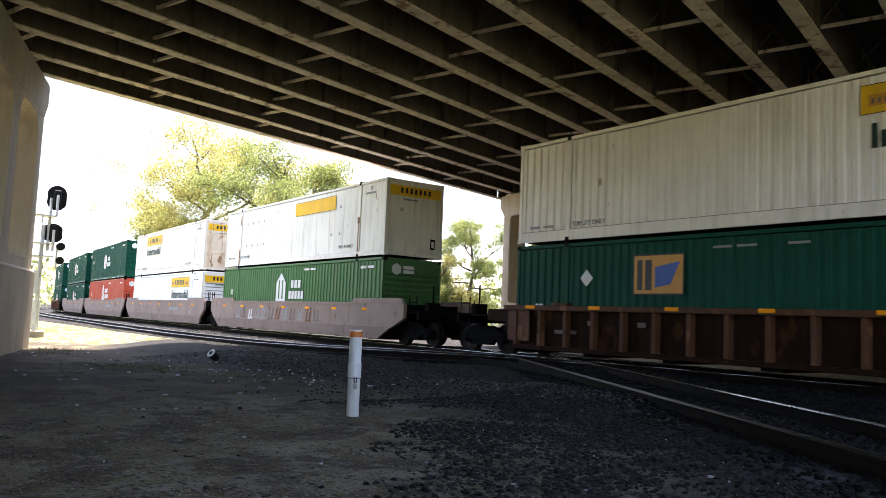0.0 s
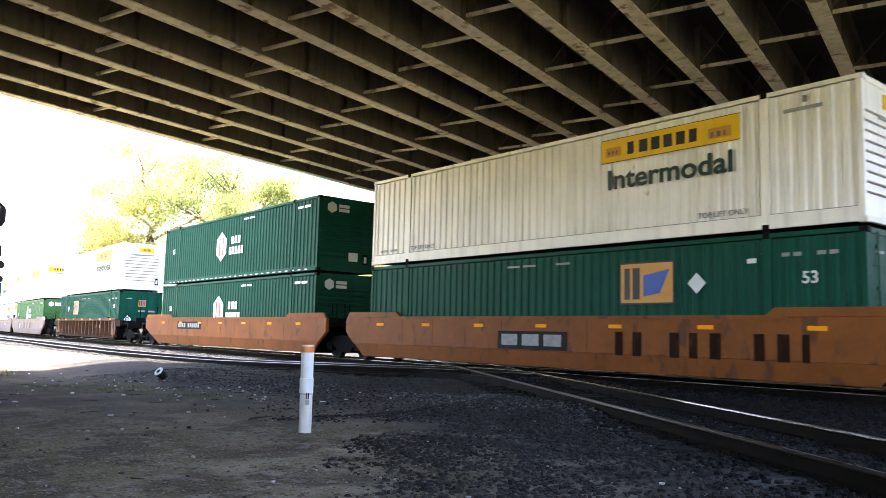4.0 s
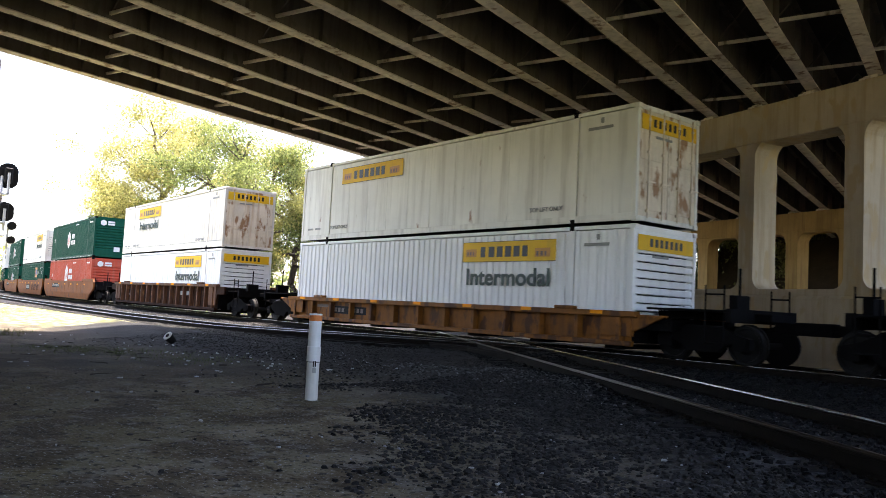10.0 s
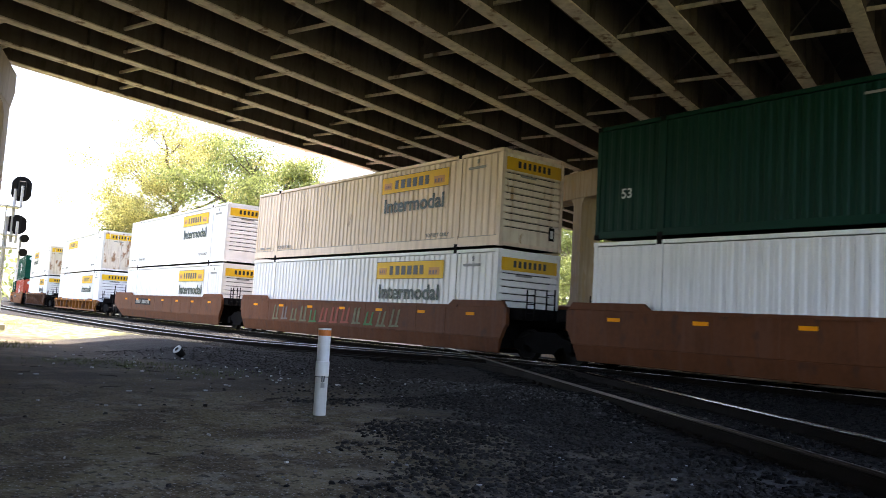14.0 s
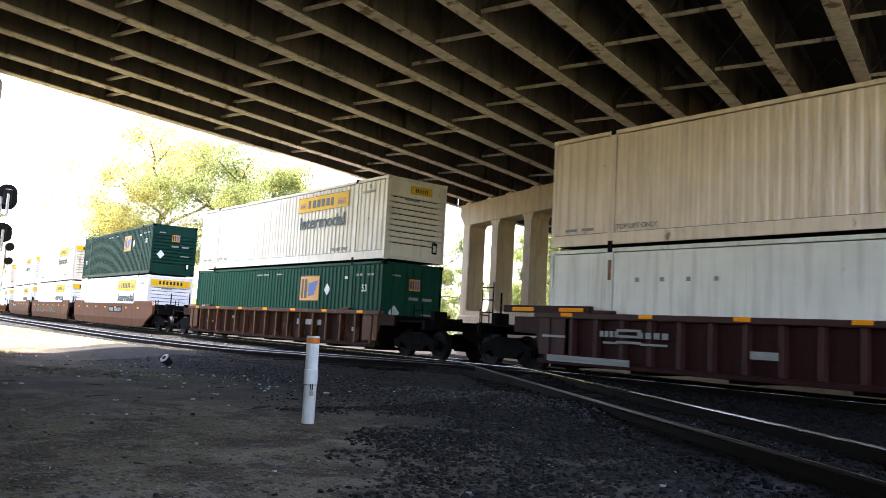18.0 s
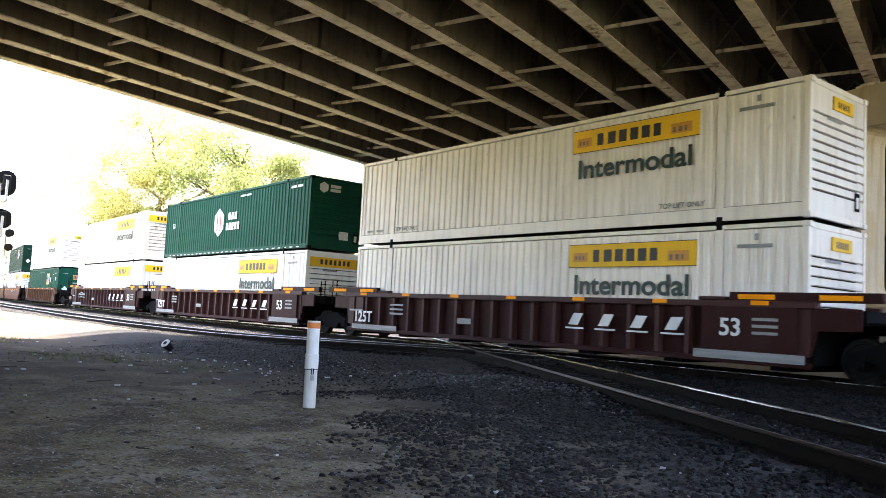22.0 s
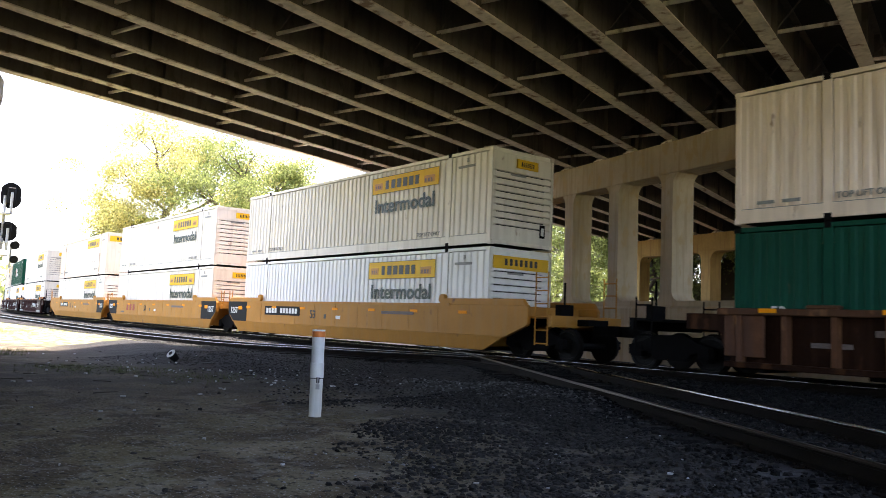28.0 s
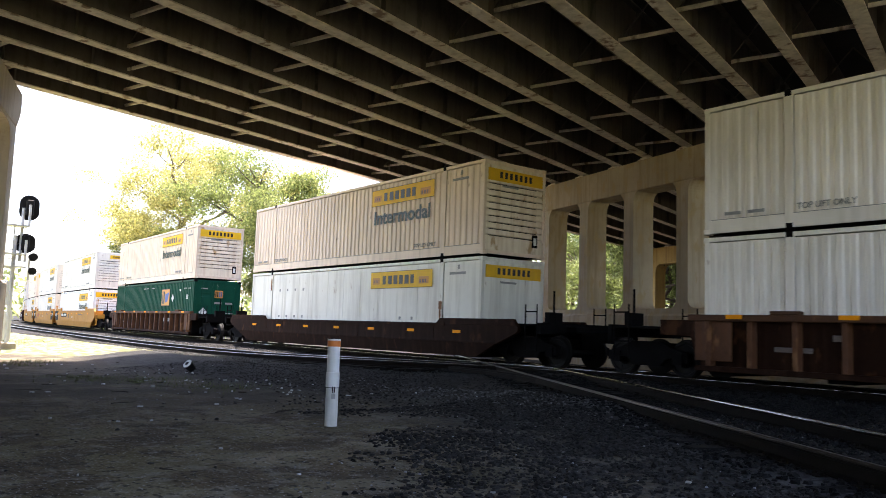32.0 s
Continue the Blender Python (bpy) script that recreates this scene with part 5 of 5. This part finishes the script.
            box(bm, min(e * 10.6, e * 10.72), max(e * 10.6, e * 10.72), -1.42, 1.42, 0.9, 1.2)
            part("end_beam", bm, end_mat, car)
            for s in (-1, 1):
                bm = bmesh.new()
                tall = paint in ("maroon_car", "yellow_car")
                for q in (10.1, 10.55):
                    tube(bm, (e * q, s * 1.4, 0.4), (e * q, s * 1.4, 2.35 if tall else 1.7), 0.02, 6)
                for z in (0.45, 0.8, 1.15, 1.5, 1.85, 2.2)[:6 if tall else 4]:
                    tube(bm, (e * 10.1, s * 1.4, z), (e * 10.55, s * 1.4, z), 0.018, 6)
                part("ladder", bm, end_mat, car, "steel grab ladder")
            bm = bmesh.new()
            tube(bm, (e * 10.5, -0.7, 1.15), (e * 10.5, -0.7, 2.1), 0.03, 6)
            bmesh.ops.create_circle(bm, segments=16, radius=0.28, cap_ends=False, matrix=pose(e * 10.46, -0.7, 2.05, 0, 90, 0))
            box(bm, e * 10.5 - 0.1, e * 10.5 + 0.1, -0.95, -0.45, 1.15, 1.5)
            part("brake_stand", bm, M["dark"], car)
            truck(car, e * 9.83)
        else:
            for s in (-1, 1):
                bm = bmesh.new()
                tube(bm, (e * 9.35, s * 1.3, 1.1), (e * 9.35, s * 1.3, 1.95), 0.022, 6)
                tube(bm, (e * 9.65, s * 1.3, 1.1), (e * 9.65, s * 1.3, 1.95), 0.022, 6)
                for z in (1.3, 1.55, 1.8):
                    tube(bm, (e * 9.35, s * 1.3, z), (e * 9.65, s * 1.3, z), 0.014, 6)
                part("ladder", bm, end_mat, car, "short grab ladder")
            if e > 0:
                truck(car, 9.85)
    return car


# front foot of each unit's containers at 0 s; car paint, style, ends, marks; upper and lower box
J, C = "joint", "coupler"
jbw, jbd, cl, tanw = ("jb", "ribbed", "wall"), ("jb", "ribbed", "door"), ("clean", "ribbed", "wall"), ("tan", "ribbed", "wall")
smd, smw, hub, emd, emw = ("smooth", "smooth", "door"), ("smooth", "smooth", "wall"), ("hub", "ribbed", "wall"), ("emp", "ribbed", "door"), ("deep", "ribbed", "wall")
pln, hubl, redw = ("plain", "smooth", "wall"), ("hub_light", "ribbed", "wall"), ("red", "ribbed", "wall")
TRAIN = [
    (-123.6, "brown_car", "ribbed", C, C, "faint", hub, hub),
    (-99.9, "rust_car", "smooth", C, J, "faint", hub, hub),
    (-80.2, "rust_car", "smooth", J, J, "faint", hub, redw),
    (-60.5, "rust_car", "smooth", J, J, "faint", jbd, cl),
    (-40.82, "rust_car", "smooth", J, C, "spray", pln, hubl),
    (-17.40, "brown_car", "ribbed", C, C, "faint", jbw, ("emp_front", "ribbed", "door")),
    (6.51, "orange_car", "smooth", C, J, "plate", hub, hub),
    (26.22, "orange_car", "smooth", J, J, "letters", jbw, emd),
    (45.92, "orange_car", "smooth", J, C, "plate", hub, redw),
    (69.82, "brown_car", "ribbed", C, C, "faint", jbd, cl),
    (93.62, "ochre_car", "ribbed", C, C, "faint", smd, cl),
    (117.42, "russet_car", "smooth", C, J, "plate", cl, cl),
    (137.14, "russet_car", "smooth", J, J, "spray", tanw, cl),
    (156.84, "russet_car", "smooth", J, C, "plate", emw, cl),
    (180.62, "brown_car", "ribbed", C, C, "faint", jbw, emd),
    (204.37, "maroon_car", "ribbed", C, J, "slant", tanw, smw),
    (224.09, "maroon_car", "ribbed", J, J, "slant", hub, cl),
    (243.80, "maroon_car", "ribbed", J, C, "slant", jbw, jbw),
    (267.56, "yellow_car", "smooth", C, J, "plate", ("old", "smooth", "wall"), jbw),
    (287.38, "yellow_car", "smooth", J, J, "faint", jbw, jbw),
    (307.30, "yellow_car", "smooth", J, C, "plate", jbw, cl),
    (331.20, "brown_car", "ribbed", C, C, "faint", tanw, emd),
    (354.98, "brown_car", "smooth", C, C, "", tanw, smw),
    (378.70, "brown_car", "ribbed", C, C, "faint", jbw, jbw),
    (402.45, "brown_car", "ribbed", C, C, "faint", jbw, cl),
]
MOVING = []


def build_train():
    for x, paint, style, front, back, marks, up, low in TRAIN:
        first = len(WHEELS)
        car = well_car(paint, style, x + BOX_L / 2, front, back, ribs={"ochre_car": 13, "maroon_car": 21}.get(paint, 17), marks=marks, dark_ends=paint == "yellow_car")
        MOVING.append((car, x + BOX_L / 2, Matrix(), WHEELS[first:]))
        MOVING.append((put_container(*low, x, LOW_Z), x + BOX_L / 2, Matrix.Translation((-BOX_L / 2, 0, LOW_Z)), ()))
        MOVING.append((put_container(*up, x, UP_Z), x + BOX_L / 2, Matrix.Translation((-BOX_L / 2, 0, UP_Z)), ()))


build_train()


# ---- beside the track ----
def marker_post(x, y):
    z = ground_z(x, y)
    p = thing("marker_post", "white plastic pipe marker post with an orange rim", "post", pose(x, y, z, 0, -0.6, 0))
    r = 0.075
    part("pipe", tube(bmesh.new(), (0, 0, -0.1), (0, 0, 0.47), r, 24), M["pvc"], p)
    bm = tube(bmesh.new(), (0, 0, 0.46), (0, 0, 0.64), r + 0.007, 24)
    part("sleeve", bevel(bm, 0.004), M["pvc"], p)
    part("pipe", tube(bmesh.new(), (0, 0, 0.62), (0, 0, 1.01), r, 24), M["pvc"], p)
    part("rim", tube(bmesh.new(), (0, 0, 0.945), (0, 0, 1.015), r + 0.004, 24), M["orange_cap"], p, "orange rim")
    part("lid", tube(bmesh.new(), (0, 0, 1.015), (0, 0, 1.035), r + 0.002, 24), M["pvc"], p)
    bm = bmesh.new()
    tube(bm, (0.03, -r - 0.012, 0.38), (0.03, -r - 0.012, 0.47), 0.008, 6)
    box(bm, 0.01, 0.055, -r - 0.03, -r - 0.004, 0.33, 0.39)
    part("padlock", bm, M["steel"], p, "small steel padlock and hasp", at=Matrix.Rotation(radians(50), 4, "Z"))
    bm = bmesh.new()
    box(bm, 0.012, 0.048, -r - 0.012, -r - 0.002, 0.4, 0.47)
    part("hasp", bm, M["dark"], p, "dark hasp", at=Matrix.Rotation(radians(50), 4, "Z"))
    part("strap", tube(bmesh.new(), (0, 0, 0.452), (0, 0, 0.462), r + 0.003, 24), M["dark"], p)


marker_post(-8.42, 4.95)


def signal_head(parent, x, y, z, r, h, turn):
    """A dark signal seen from behind: an oval background plate, its housing and hood."""
    at = pose(x, y, z, 0, 0, turn)
    pts = []
    for k in range(24):
        a = 6.28319 * k / 24
        pts.append((r * math.cos(a), h * (0.25 if math.sin(a) > 0 else -0.25) + (h - 0.25 * h) * 0.75 * math.sin(a)))
    plate = part("background_plate", prism(bmesh.new(), pts, "y", -0.012, 0.012), M["black_plate"], parent, "black oval plate", at=at)
    bm = bmesh.new()
    box(bm, -0.14, 0.14, -0.2, -0.012, -0.3, 0.3)
    part("housing", bevel(bm, 0.03), M["black_plate"], plate)
    bm = bmesh.new()
    for zz in (-0.17, 0.05):
        tube(bm, (0, 0.012, zz + 0.06), (0, 0.3, zz + 0.04), 0.1, 12)
    part("hood", bm, M["black_plate"], plate)
    part("bracket", tube(bmesh.new(), (0, -0.25, -0.75), (0, -0.25, 0.1), 0.05, 8), M["alu"], plate, "pale bracket pipe")


def signal_mast():
    bx, by = -34.45, 6.05
    g = ground_z(bx, by)
    s = thing("railway_signal", "trackside signal mast with two dark signal heads", "railway signal", pose(bx, by, 0))
    part("mast", tube(bmesh.new(), (0, -0.25, g - 0.1), (0, -0.25, 4.0), 0.075, 12), M["alu"], s)
    bm = bmesh.new()
    box(bm, -0.3, 0.3, -0.55, 0.05, g - 0.1, g + 0.25)
    part("base", bevel(bm, 0.03), M["concrete"], s)
    signal_head(s, 0, 0.15, 5.12, 0.36, 0.62, 88)
    signal_head(s, 0, 0.1, 3.72, 0.36, 0.47, 88)
    part("upper_mast", tube(bmesh.new(), (0, -0.05, 3.0), (0, -0.05, 5.1), 0.06, 10), M["alu"], s)
    for z in (2.75, 3.25, 4.35):
        bm = bmesh.new()
        box(bm, -0.35, 0.35, -0.75, 0.15, z, z + 0.05)
        part("service_bracket", bm, M["alu"], s)
    bm = bmesh.new()
    for q in (-0.7, -0.35):
        tube(bm, (0.25, q, g), (0.25, q, 4.4), 0.025, 6)
    for k in range(13):
        z = g + 0.3 + 0.35 * k
        tube(bm, (0.25, -0.7, z), (0.25, -0.35, z), 0.016, 5)
    part("ladder", bm, M["alu"], s)
    for z, r in ((3.2, 0.16), (2.65, 0.15)):
        bm = tube(bmesh.new(), (-0.1, 0.42, z), (0.15, 0.42, z), r, 14)
        part("marker_lamp", bm, M["black_plate"], s)
    part("lamp_pipe", tube(bmesh.new(), (0, 0.3, 2.3), (0, 0.3, 3.3), 0.04, 8), M["alu"], s)
    bm = bmesh.new()
    box(bm, -0.25, 0.25, -0.9, -0.3, 1.3, 2.2)
    part("relay_box", bevel(bm, 0.02), M["alu"], s, "grey relay box")
    return s


signal_mast()


def cabinet(x, y, w, d, h, label):
    z = ground_z(x, y)
    c = thing("signal_cabinet", label, "cabinet", pose(x, y, z, 0, 0, 10))
    bm = bmesh.new()
    box(bm, -w / 2, w / 2, -d / 2, d / 2, 0.25, h)
    body = part("body", bevel(bm, 0.02), M["alu"], c)
    bm = bmesh.new()
    box(bm, w / 2, w / 2 + 0.02, -d / 2 + 0.05, d / 2 - 0.05, 0.3, h - 0.06)
    part("door", bm, M["alu"], body)
    for s in (-1, 1):
        bm = bmesh.new()
        box(bm, -0.05, 0.05, s * (d / 2 - 0.1) - 0.05, s * (d / 2 - 0.1) + 0.05, -0.1, 0.26)
        part("leg", bm, M["dark"], c)


cabinet(-37.5, 6.15, 0.5, 0.45, 1.5, "small grey signal cabinet on short legs")


def leaves(name, centres, per, spread, size, seed, mat):
    """A crown of small leaf clumps as one mesh: tilted quads scattered round branch tips."""
    rng = np.random.default_rng(seed)
    c = np.repeat(np.array(centres), per, axis=0)
    n = len(c)
    p = c + rng.normal(0, 1, (n, 3)) * spread * np.array((1, 1, 0.75))
    a = rng.normal(0, 1, (n, 3))
    a /= np.linalg.norm(a, axis=1)[:, None]
    b = np.cross(a, rng.normal(0, 1, (n, 3)))
    b /= np.linalg.norm(b, axis=1)[:, None]
    s = size * rng.uniform(0.5, 1.3, (n, 1))
    v = np.stack([p - a * s, p + b * s * 0.55, p + a * s, p - b * s * 0.55], 1)
    me = bpy.data.meshes.new(name)
    me.from_pydata(v.reshape(-1, 3).tolist(), [], (np.arange(4 * n).reshape(n, 4)).tolist())
    me.materials.append(mat)
    return me


def limb(bm, p, q, r0, r1, rng, n=4):
    """A tapered limb that wanders from p to q."""
    p, q = Vector(p), Vector(q)
    last, r_last = p, r0
    for k in range(1, n + 1):
        f = k / n
        m = p.lerp(q, f) + Vector((rng.uniform(-1, 1), rng.uniform(-1, 1), rng.uniform(-0.5, 0.5))) * (q - p).length * 0.06 * (k < n)
        r = r0 + (r1 - r0) * f
        tube(bm, last, m, r_last, 7, r)
        last, r_last = m, r


def tree(x, y, height, width, seed, mat, label, leaf=0.2, per=46, tips=90, low=0.25):
    rng = random.Random(seed)
    z = ground_z(x, y)
    t = thing("tree", label, "tree", pose(x, y, z), "trees behind the track")
    bm = bmesh.new()
    fork = height * 0.3
    limb(bm, (0, 0, -0.3), (rng.uniform(-0.5, 0.5), rng.uniform(-0.5, 0.5), height * 0.72), width * 0.035, width * 0.012, rng, 7)
    part("trunk", bm, M["bark"], t)
    ends = []
    for k in range(11):
        a = 2.4 * k + rng.uniform(-0.4, 0.4)
        f = k / 10
        r = width * 0.5 * (0.55 + 0.45 * math.sin(math.pi * (0.15 + 0.8 * f))) * rng.uniform(0.7, 1.05)
        zz = height * (low + 0.12 + (0.8 - low) * f)
        e = Vector((r * math.cos(a), r * math.sin(a), zz))
        bm = bmesh.new()
        s = Vector((0, 0, fork + (height * 0.66 - fork) * f))
        limb(bm, s, e, width * 0.014, 0.03, rng, 4)
        for j in range(3):
            e2 = e + Vector((rng.uniform(-1, 1), rng.uniform(-1, 1), rng.uniform(-0.4, 0.8))) * width * 0.13
            limb(bm, s.lerp(e, 0.6), e2, width * 0.006, 0.02, rng, 2)
            ends.append(e2)
        part("limb", bm, M["bark"], t)
        ends.append(e)
    centres = []
    for k in range(tips):
        b = rng.choice(ends)
        centres.append(tuple(b + Vector((rng.gauss(0, 1), rng.gauss(0, 1), rng.gauss(0, 0.7))) * width * 0.10))
    part("crown", leaves("crown", centres, int(per * 3.2), width * 0.048, leaf * 0.56, seed, mat), None, t)
    return t


tree(-80.0, 28.8, 19.8, 14.5, 11, M["leaf"], "tall broadleaf tree with yellow-green leaves", 0.21, 75, 300)
tree(-66.5, 32.0, 16.3, 12.0, 12, M["leaf_dark"], "broadleaf tree with dense green leaves", 0.2, 80, 210, 0.15)
tree(-65.2, 36.0, 14.2, 11.0, 13, M["leaf"], "broad yellow-green tree with many limbs", 0.19, 85, 230, 0.12)
tree(-58.6, 46.6, 10.8, 7.2, 14, M["leaf_dark"], "young broadleaf tree with green leaves", 0.17, 80, 130, 0.06)
tree(-82.0, 25.6, 11.0, 6.0, 15, M["leaf_dark"], "low leafy tree beside the track", 0.2, 70, 110, 0.4)
tree(-60.0, 43.5, 8.0, 6.0, 19, M["leaf"], "low yellow-green tree beside taller ones", 0.17, 75, 110, 0.05)
tree(-47.0, 55.0, 12.0, 9.0, 16, M["leaf_dark"], "leafy tree beyond the overpass", 0.2, 80, 150, 0.03)
tree(-38.5, 52.0, 10.5, 8.0, 17, M["leaf_dark"], "leafy tree beside the overpass", 0.18, 80, 170, 0.02)
tree(-50.5, 69.0, 12.0, 10.0, 20, M["leaf_dark"], "dense green tree in the shade beyond the overpass", 0.24, 85, 190, 0.02)
tree(-58.0, 63.0, 12.0, 10.0, 21, M["leaf_dark"], "dense green tree in a row of trees", 0.24, 85, 190, 0.02)
tree(-33.0, 60.0, 12.0, 9.0, 18, M["leaf"], "yellow-green tree beyond the overpass", 0.2, 80, 150, 0.03)


def woods():
    """Far woods that close the view all round."""
    rng = random.Random(5)
    centres = []
    for k in range(420):
        a = rng.uniform(0, 6.283)
        r = rng.uniform(150, 260)
        x, y = r * math.cos(a), r * math.sin(a)
        if abs(y - (line_y(x) if x < 0 else TRACK_Y)) < 9:
            continue
        h = rng.uniform(5, 13)
        for j in range(5):
            centres.append((x + rng.gauss(0, 3), y + rng.gauss(0, 3), h * (0.12 + 0.2 * j)))
    me = leaves("far_woods", centres, 14, 2.2, 1.0, 9, M["leaf_dark"])
    tagged(new("far_woods", me), "distant line of green woods", "woods", kind="stuff")
    centres = []
    for k in range(160):
        x = rng.uniform(-150, -45)
        y = line_y(x) + (rng.uniform(6, 14) if rng.random() < 0.7 else -rng.uniform(14, 24))
        for j in range(3):
            centres.append((x + rng.gauss(0, 0.8), y + rng.gauss(0, 0.8), 0.2 + 0.55 * j))
    me = leaves("bushes", centres, 26, 0.55, 0.16, 10, M["leaf_dark"])
    tagged(new("bushes", me), "low green bushes along the railway", "bushes", kind="stuff")


woods()


def litter():
    rng = random.Random(21)
    spots = []
    for k in range(170):
        x, y = (rng.uniform(-24, -3), rng.uniform(1.2, 9.5)) if k % 2 else (rng.uniform(-21, -11.5), rng.gauss(6.3, 0.9))
        if y < -0.14 * x + 0.2 or abs((x + 3.68) * 0.533 + (y - 7.8) * 0.846) < 1.5:
            continue
        spots.append((x, y))
    for k, (x, y) in enumerate(spots):
        bm = bmesh.new()
        w, d, h = rng.uniform(0.02, 0.075), rng.uniform(0.015, 0.045), rng.uniform(0.006, 0.022)
        near = 0.3 if x > -11 else 0.52
        w, d, h = w * near, d * near, h * near
        pale = k % 3 != 0
        if not pale:
            w *= 1.5
        box(bm, -w, w, -d, d, -0.02, h)
        for v in bm.verts:
            v.co += Vector((rng.uniform(-1, 1) * w * 0.35, rng.uniform(-1, 1) * d * 0.4, rng.uniform(-0.2, 1) * h * 0.6))
        name, label, cat, mat = ("paper_scrap", "pale crumpled paper scrap on the dirt", "litter", "litter") if pale else ("wood_scrap", "dark splinter of old timber on the dirt", "debris", "wood_bit")
        single(name, bm, M[mat], label, cat, pose(x, y, ground_z(x, y) + 0.008, 0, 0, rng.uniform(0, 360)), "scraps on the ground")


litter()


def twigs():
    rng = random.Random(44)
    for k in range(40):
        x, y = rng.uniform(-20, -3), rng.uniform(1.5, 8)
        if y < -0.14 * x + 0.4 or abs((x + 3.68) * 0.533 + (y - 7.8) * 0.846) < 1.5:
            continue
        bm, a, s = bmesh.new(), rng.uniform(0, 6.28), rng.uniform(0.07, 0.2) * (0.6 if x > -8 else 1.0)
        last = Vector((0, 0, 0.006))
        for j in range(3):
            a += rng.uniform(-0.5, 0.5)
            step = last + Vector((math.cos(a), math.sin(a), rng.uniform(-0.01, 0.05))) * s
            tube(bm, last, step, 0.009 - 0.002 * j, 5, 0.007 - 0.002 * j)
            last = step
        single("twig", bm, M["wood_bit"], "thin dark dry twig lying on the dirt", "twig", pose(x, y, ground_z(x, y) + 0.004), "twigs on the ground")


twigs()


def bucket(x, y):
    """A small dark bucket lying tipped over, its white lid facing up and aside."""
    z = ground_z(x, y)
    b = thing("bucket", "small dark bucket lying tipped over with white lid", "bucket", pose(x, y, z + 0.08))
    axis = Vector((0.2, -0.72, 0.62)).normalized()
    foot = Vector((-0.04, 0.12, 0.0))
    top = foot + axis * 0.2
    part("body", tube(bmesh.new(), foot, top, 0.085, 20, 0.11), M["black_plate"], b)
    lid = part("lid", tube(bmesh.new(), top, top + axis * 0.02, 0.112, 20), M["pvc"], b, "white lid")
    part("hub", tube(bmesh.new(), top + axis * 0.02, top + axis * 0.03, 0.05, 12), M["black_plate"], lid)


bucket(-18.9, 7.12)


def grass_tufts():
    rng = np.random.default_rng(31)
    v, f = [], []
    for cx, cy, r, n in ((-24.6, 4.7, 0.8, 260), (-23.0, 4.4, 0.5, 120), (-15.6, 4.9, 0.16, 40), (-16.6, 5.0, 1.5, 800), (-14.2, 5.9, 1.1, 420), (-18.2, 4.4, 1.0, 420), (-40.0, 6.0, 4.0, 2500)):
        for k in range(n):
            x, y = cx + rng.normal(0, r * 0.5), cy + rng.normal(0, r * 0.5)
            z = ground_z(x, y)
            h, a, w = rng.uniform(0.03, 0.15) * (0.55 if r > 0.9 and cx > -20 else 1.0), rng.uniform(0, 6.28), 0.006
            dx, dy = math.cos(a) * w, math.sin(a) * w
            lx, ly = rng.normal(0, 0.05, 2)
            i = len(v)
            v += [(x - dx, y - dy, z - 0.01), (x + dx, y + dy, z - 0.01), (x + lx, y + ly, z + h)]
            f.append((i, i + 1, i + 2))
    me = bpy.data.meshes.new("grass")
    me.from_pydata(v, [], f)
    me.materials.append(M["grass"])
    tagged(new("grass", me), "sparse dry grass tufts in the dirt", "grass", kind="stuff")


grass_tufts()


def motions():
    """The train rolls past at an even speed; its wheels turn while they pass the viewer."""
    for ob, x, seat, wheels in MOVING:
        walk(ob, [(t, on_line(x - SPEED * t) @ seat) for t in range(33)])
        for wheel, dx in wheels:
            mid = (x + 10) / SPEED
            t0, t1 = max(0.0, mid - 1.6), min(32.0, mid + 2.0)
            rows = [(0.0, 0.0)]
            if t1 > t0:
                n = int((t1 - t0) * 30 / 1) + 1
                rows = [(0.0, 0.0)] if t0 > 0 else []
                rows += [(round(t0 * 30 + k) / 30, -math.degrees(SPEED / 0.42) * k / 30) for k in range(n) if round(t0 * 30 + k) / 30 <= 32]
            if rows[-1][0] < 32:
                rows.append((32.0, rows[-1][1]))
            walk(wheel, [(t, pose(dx, 0, 0.42, 0, a % 360, 0)) for t, a in rows])


motions()
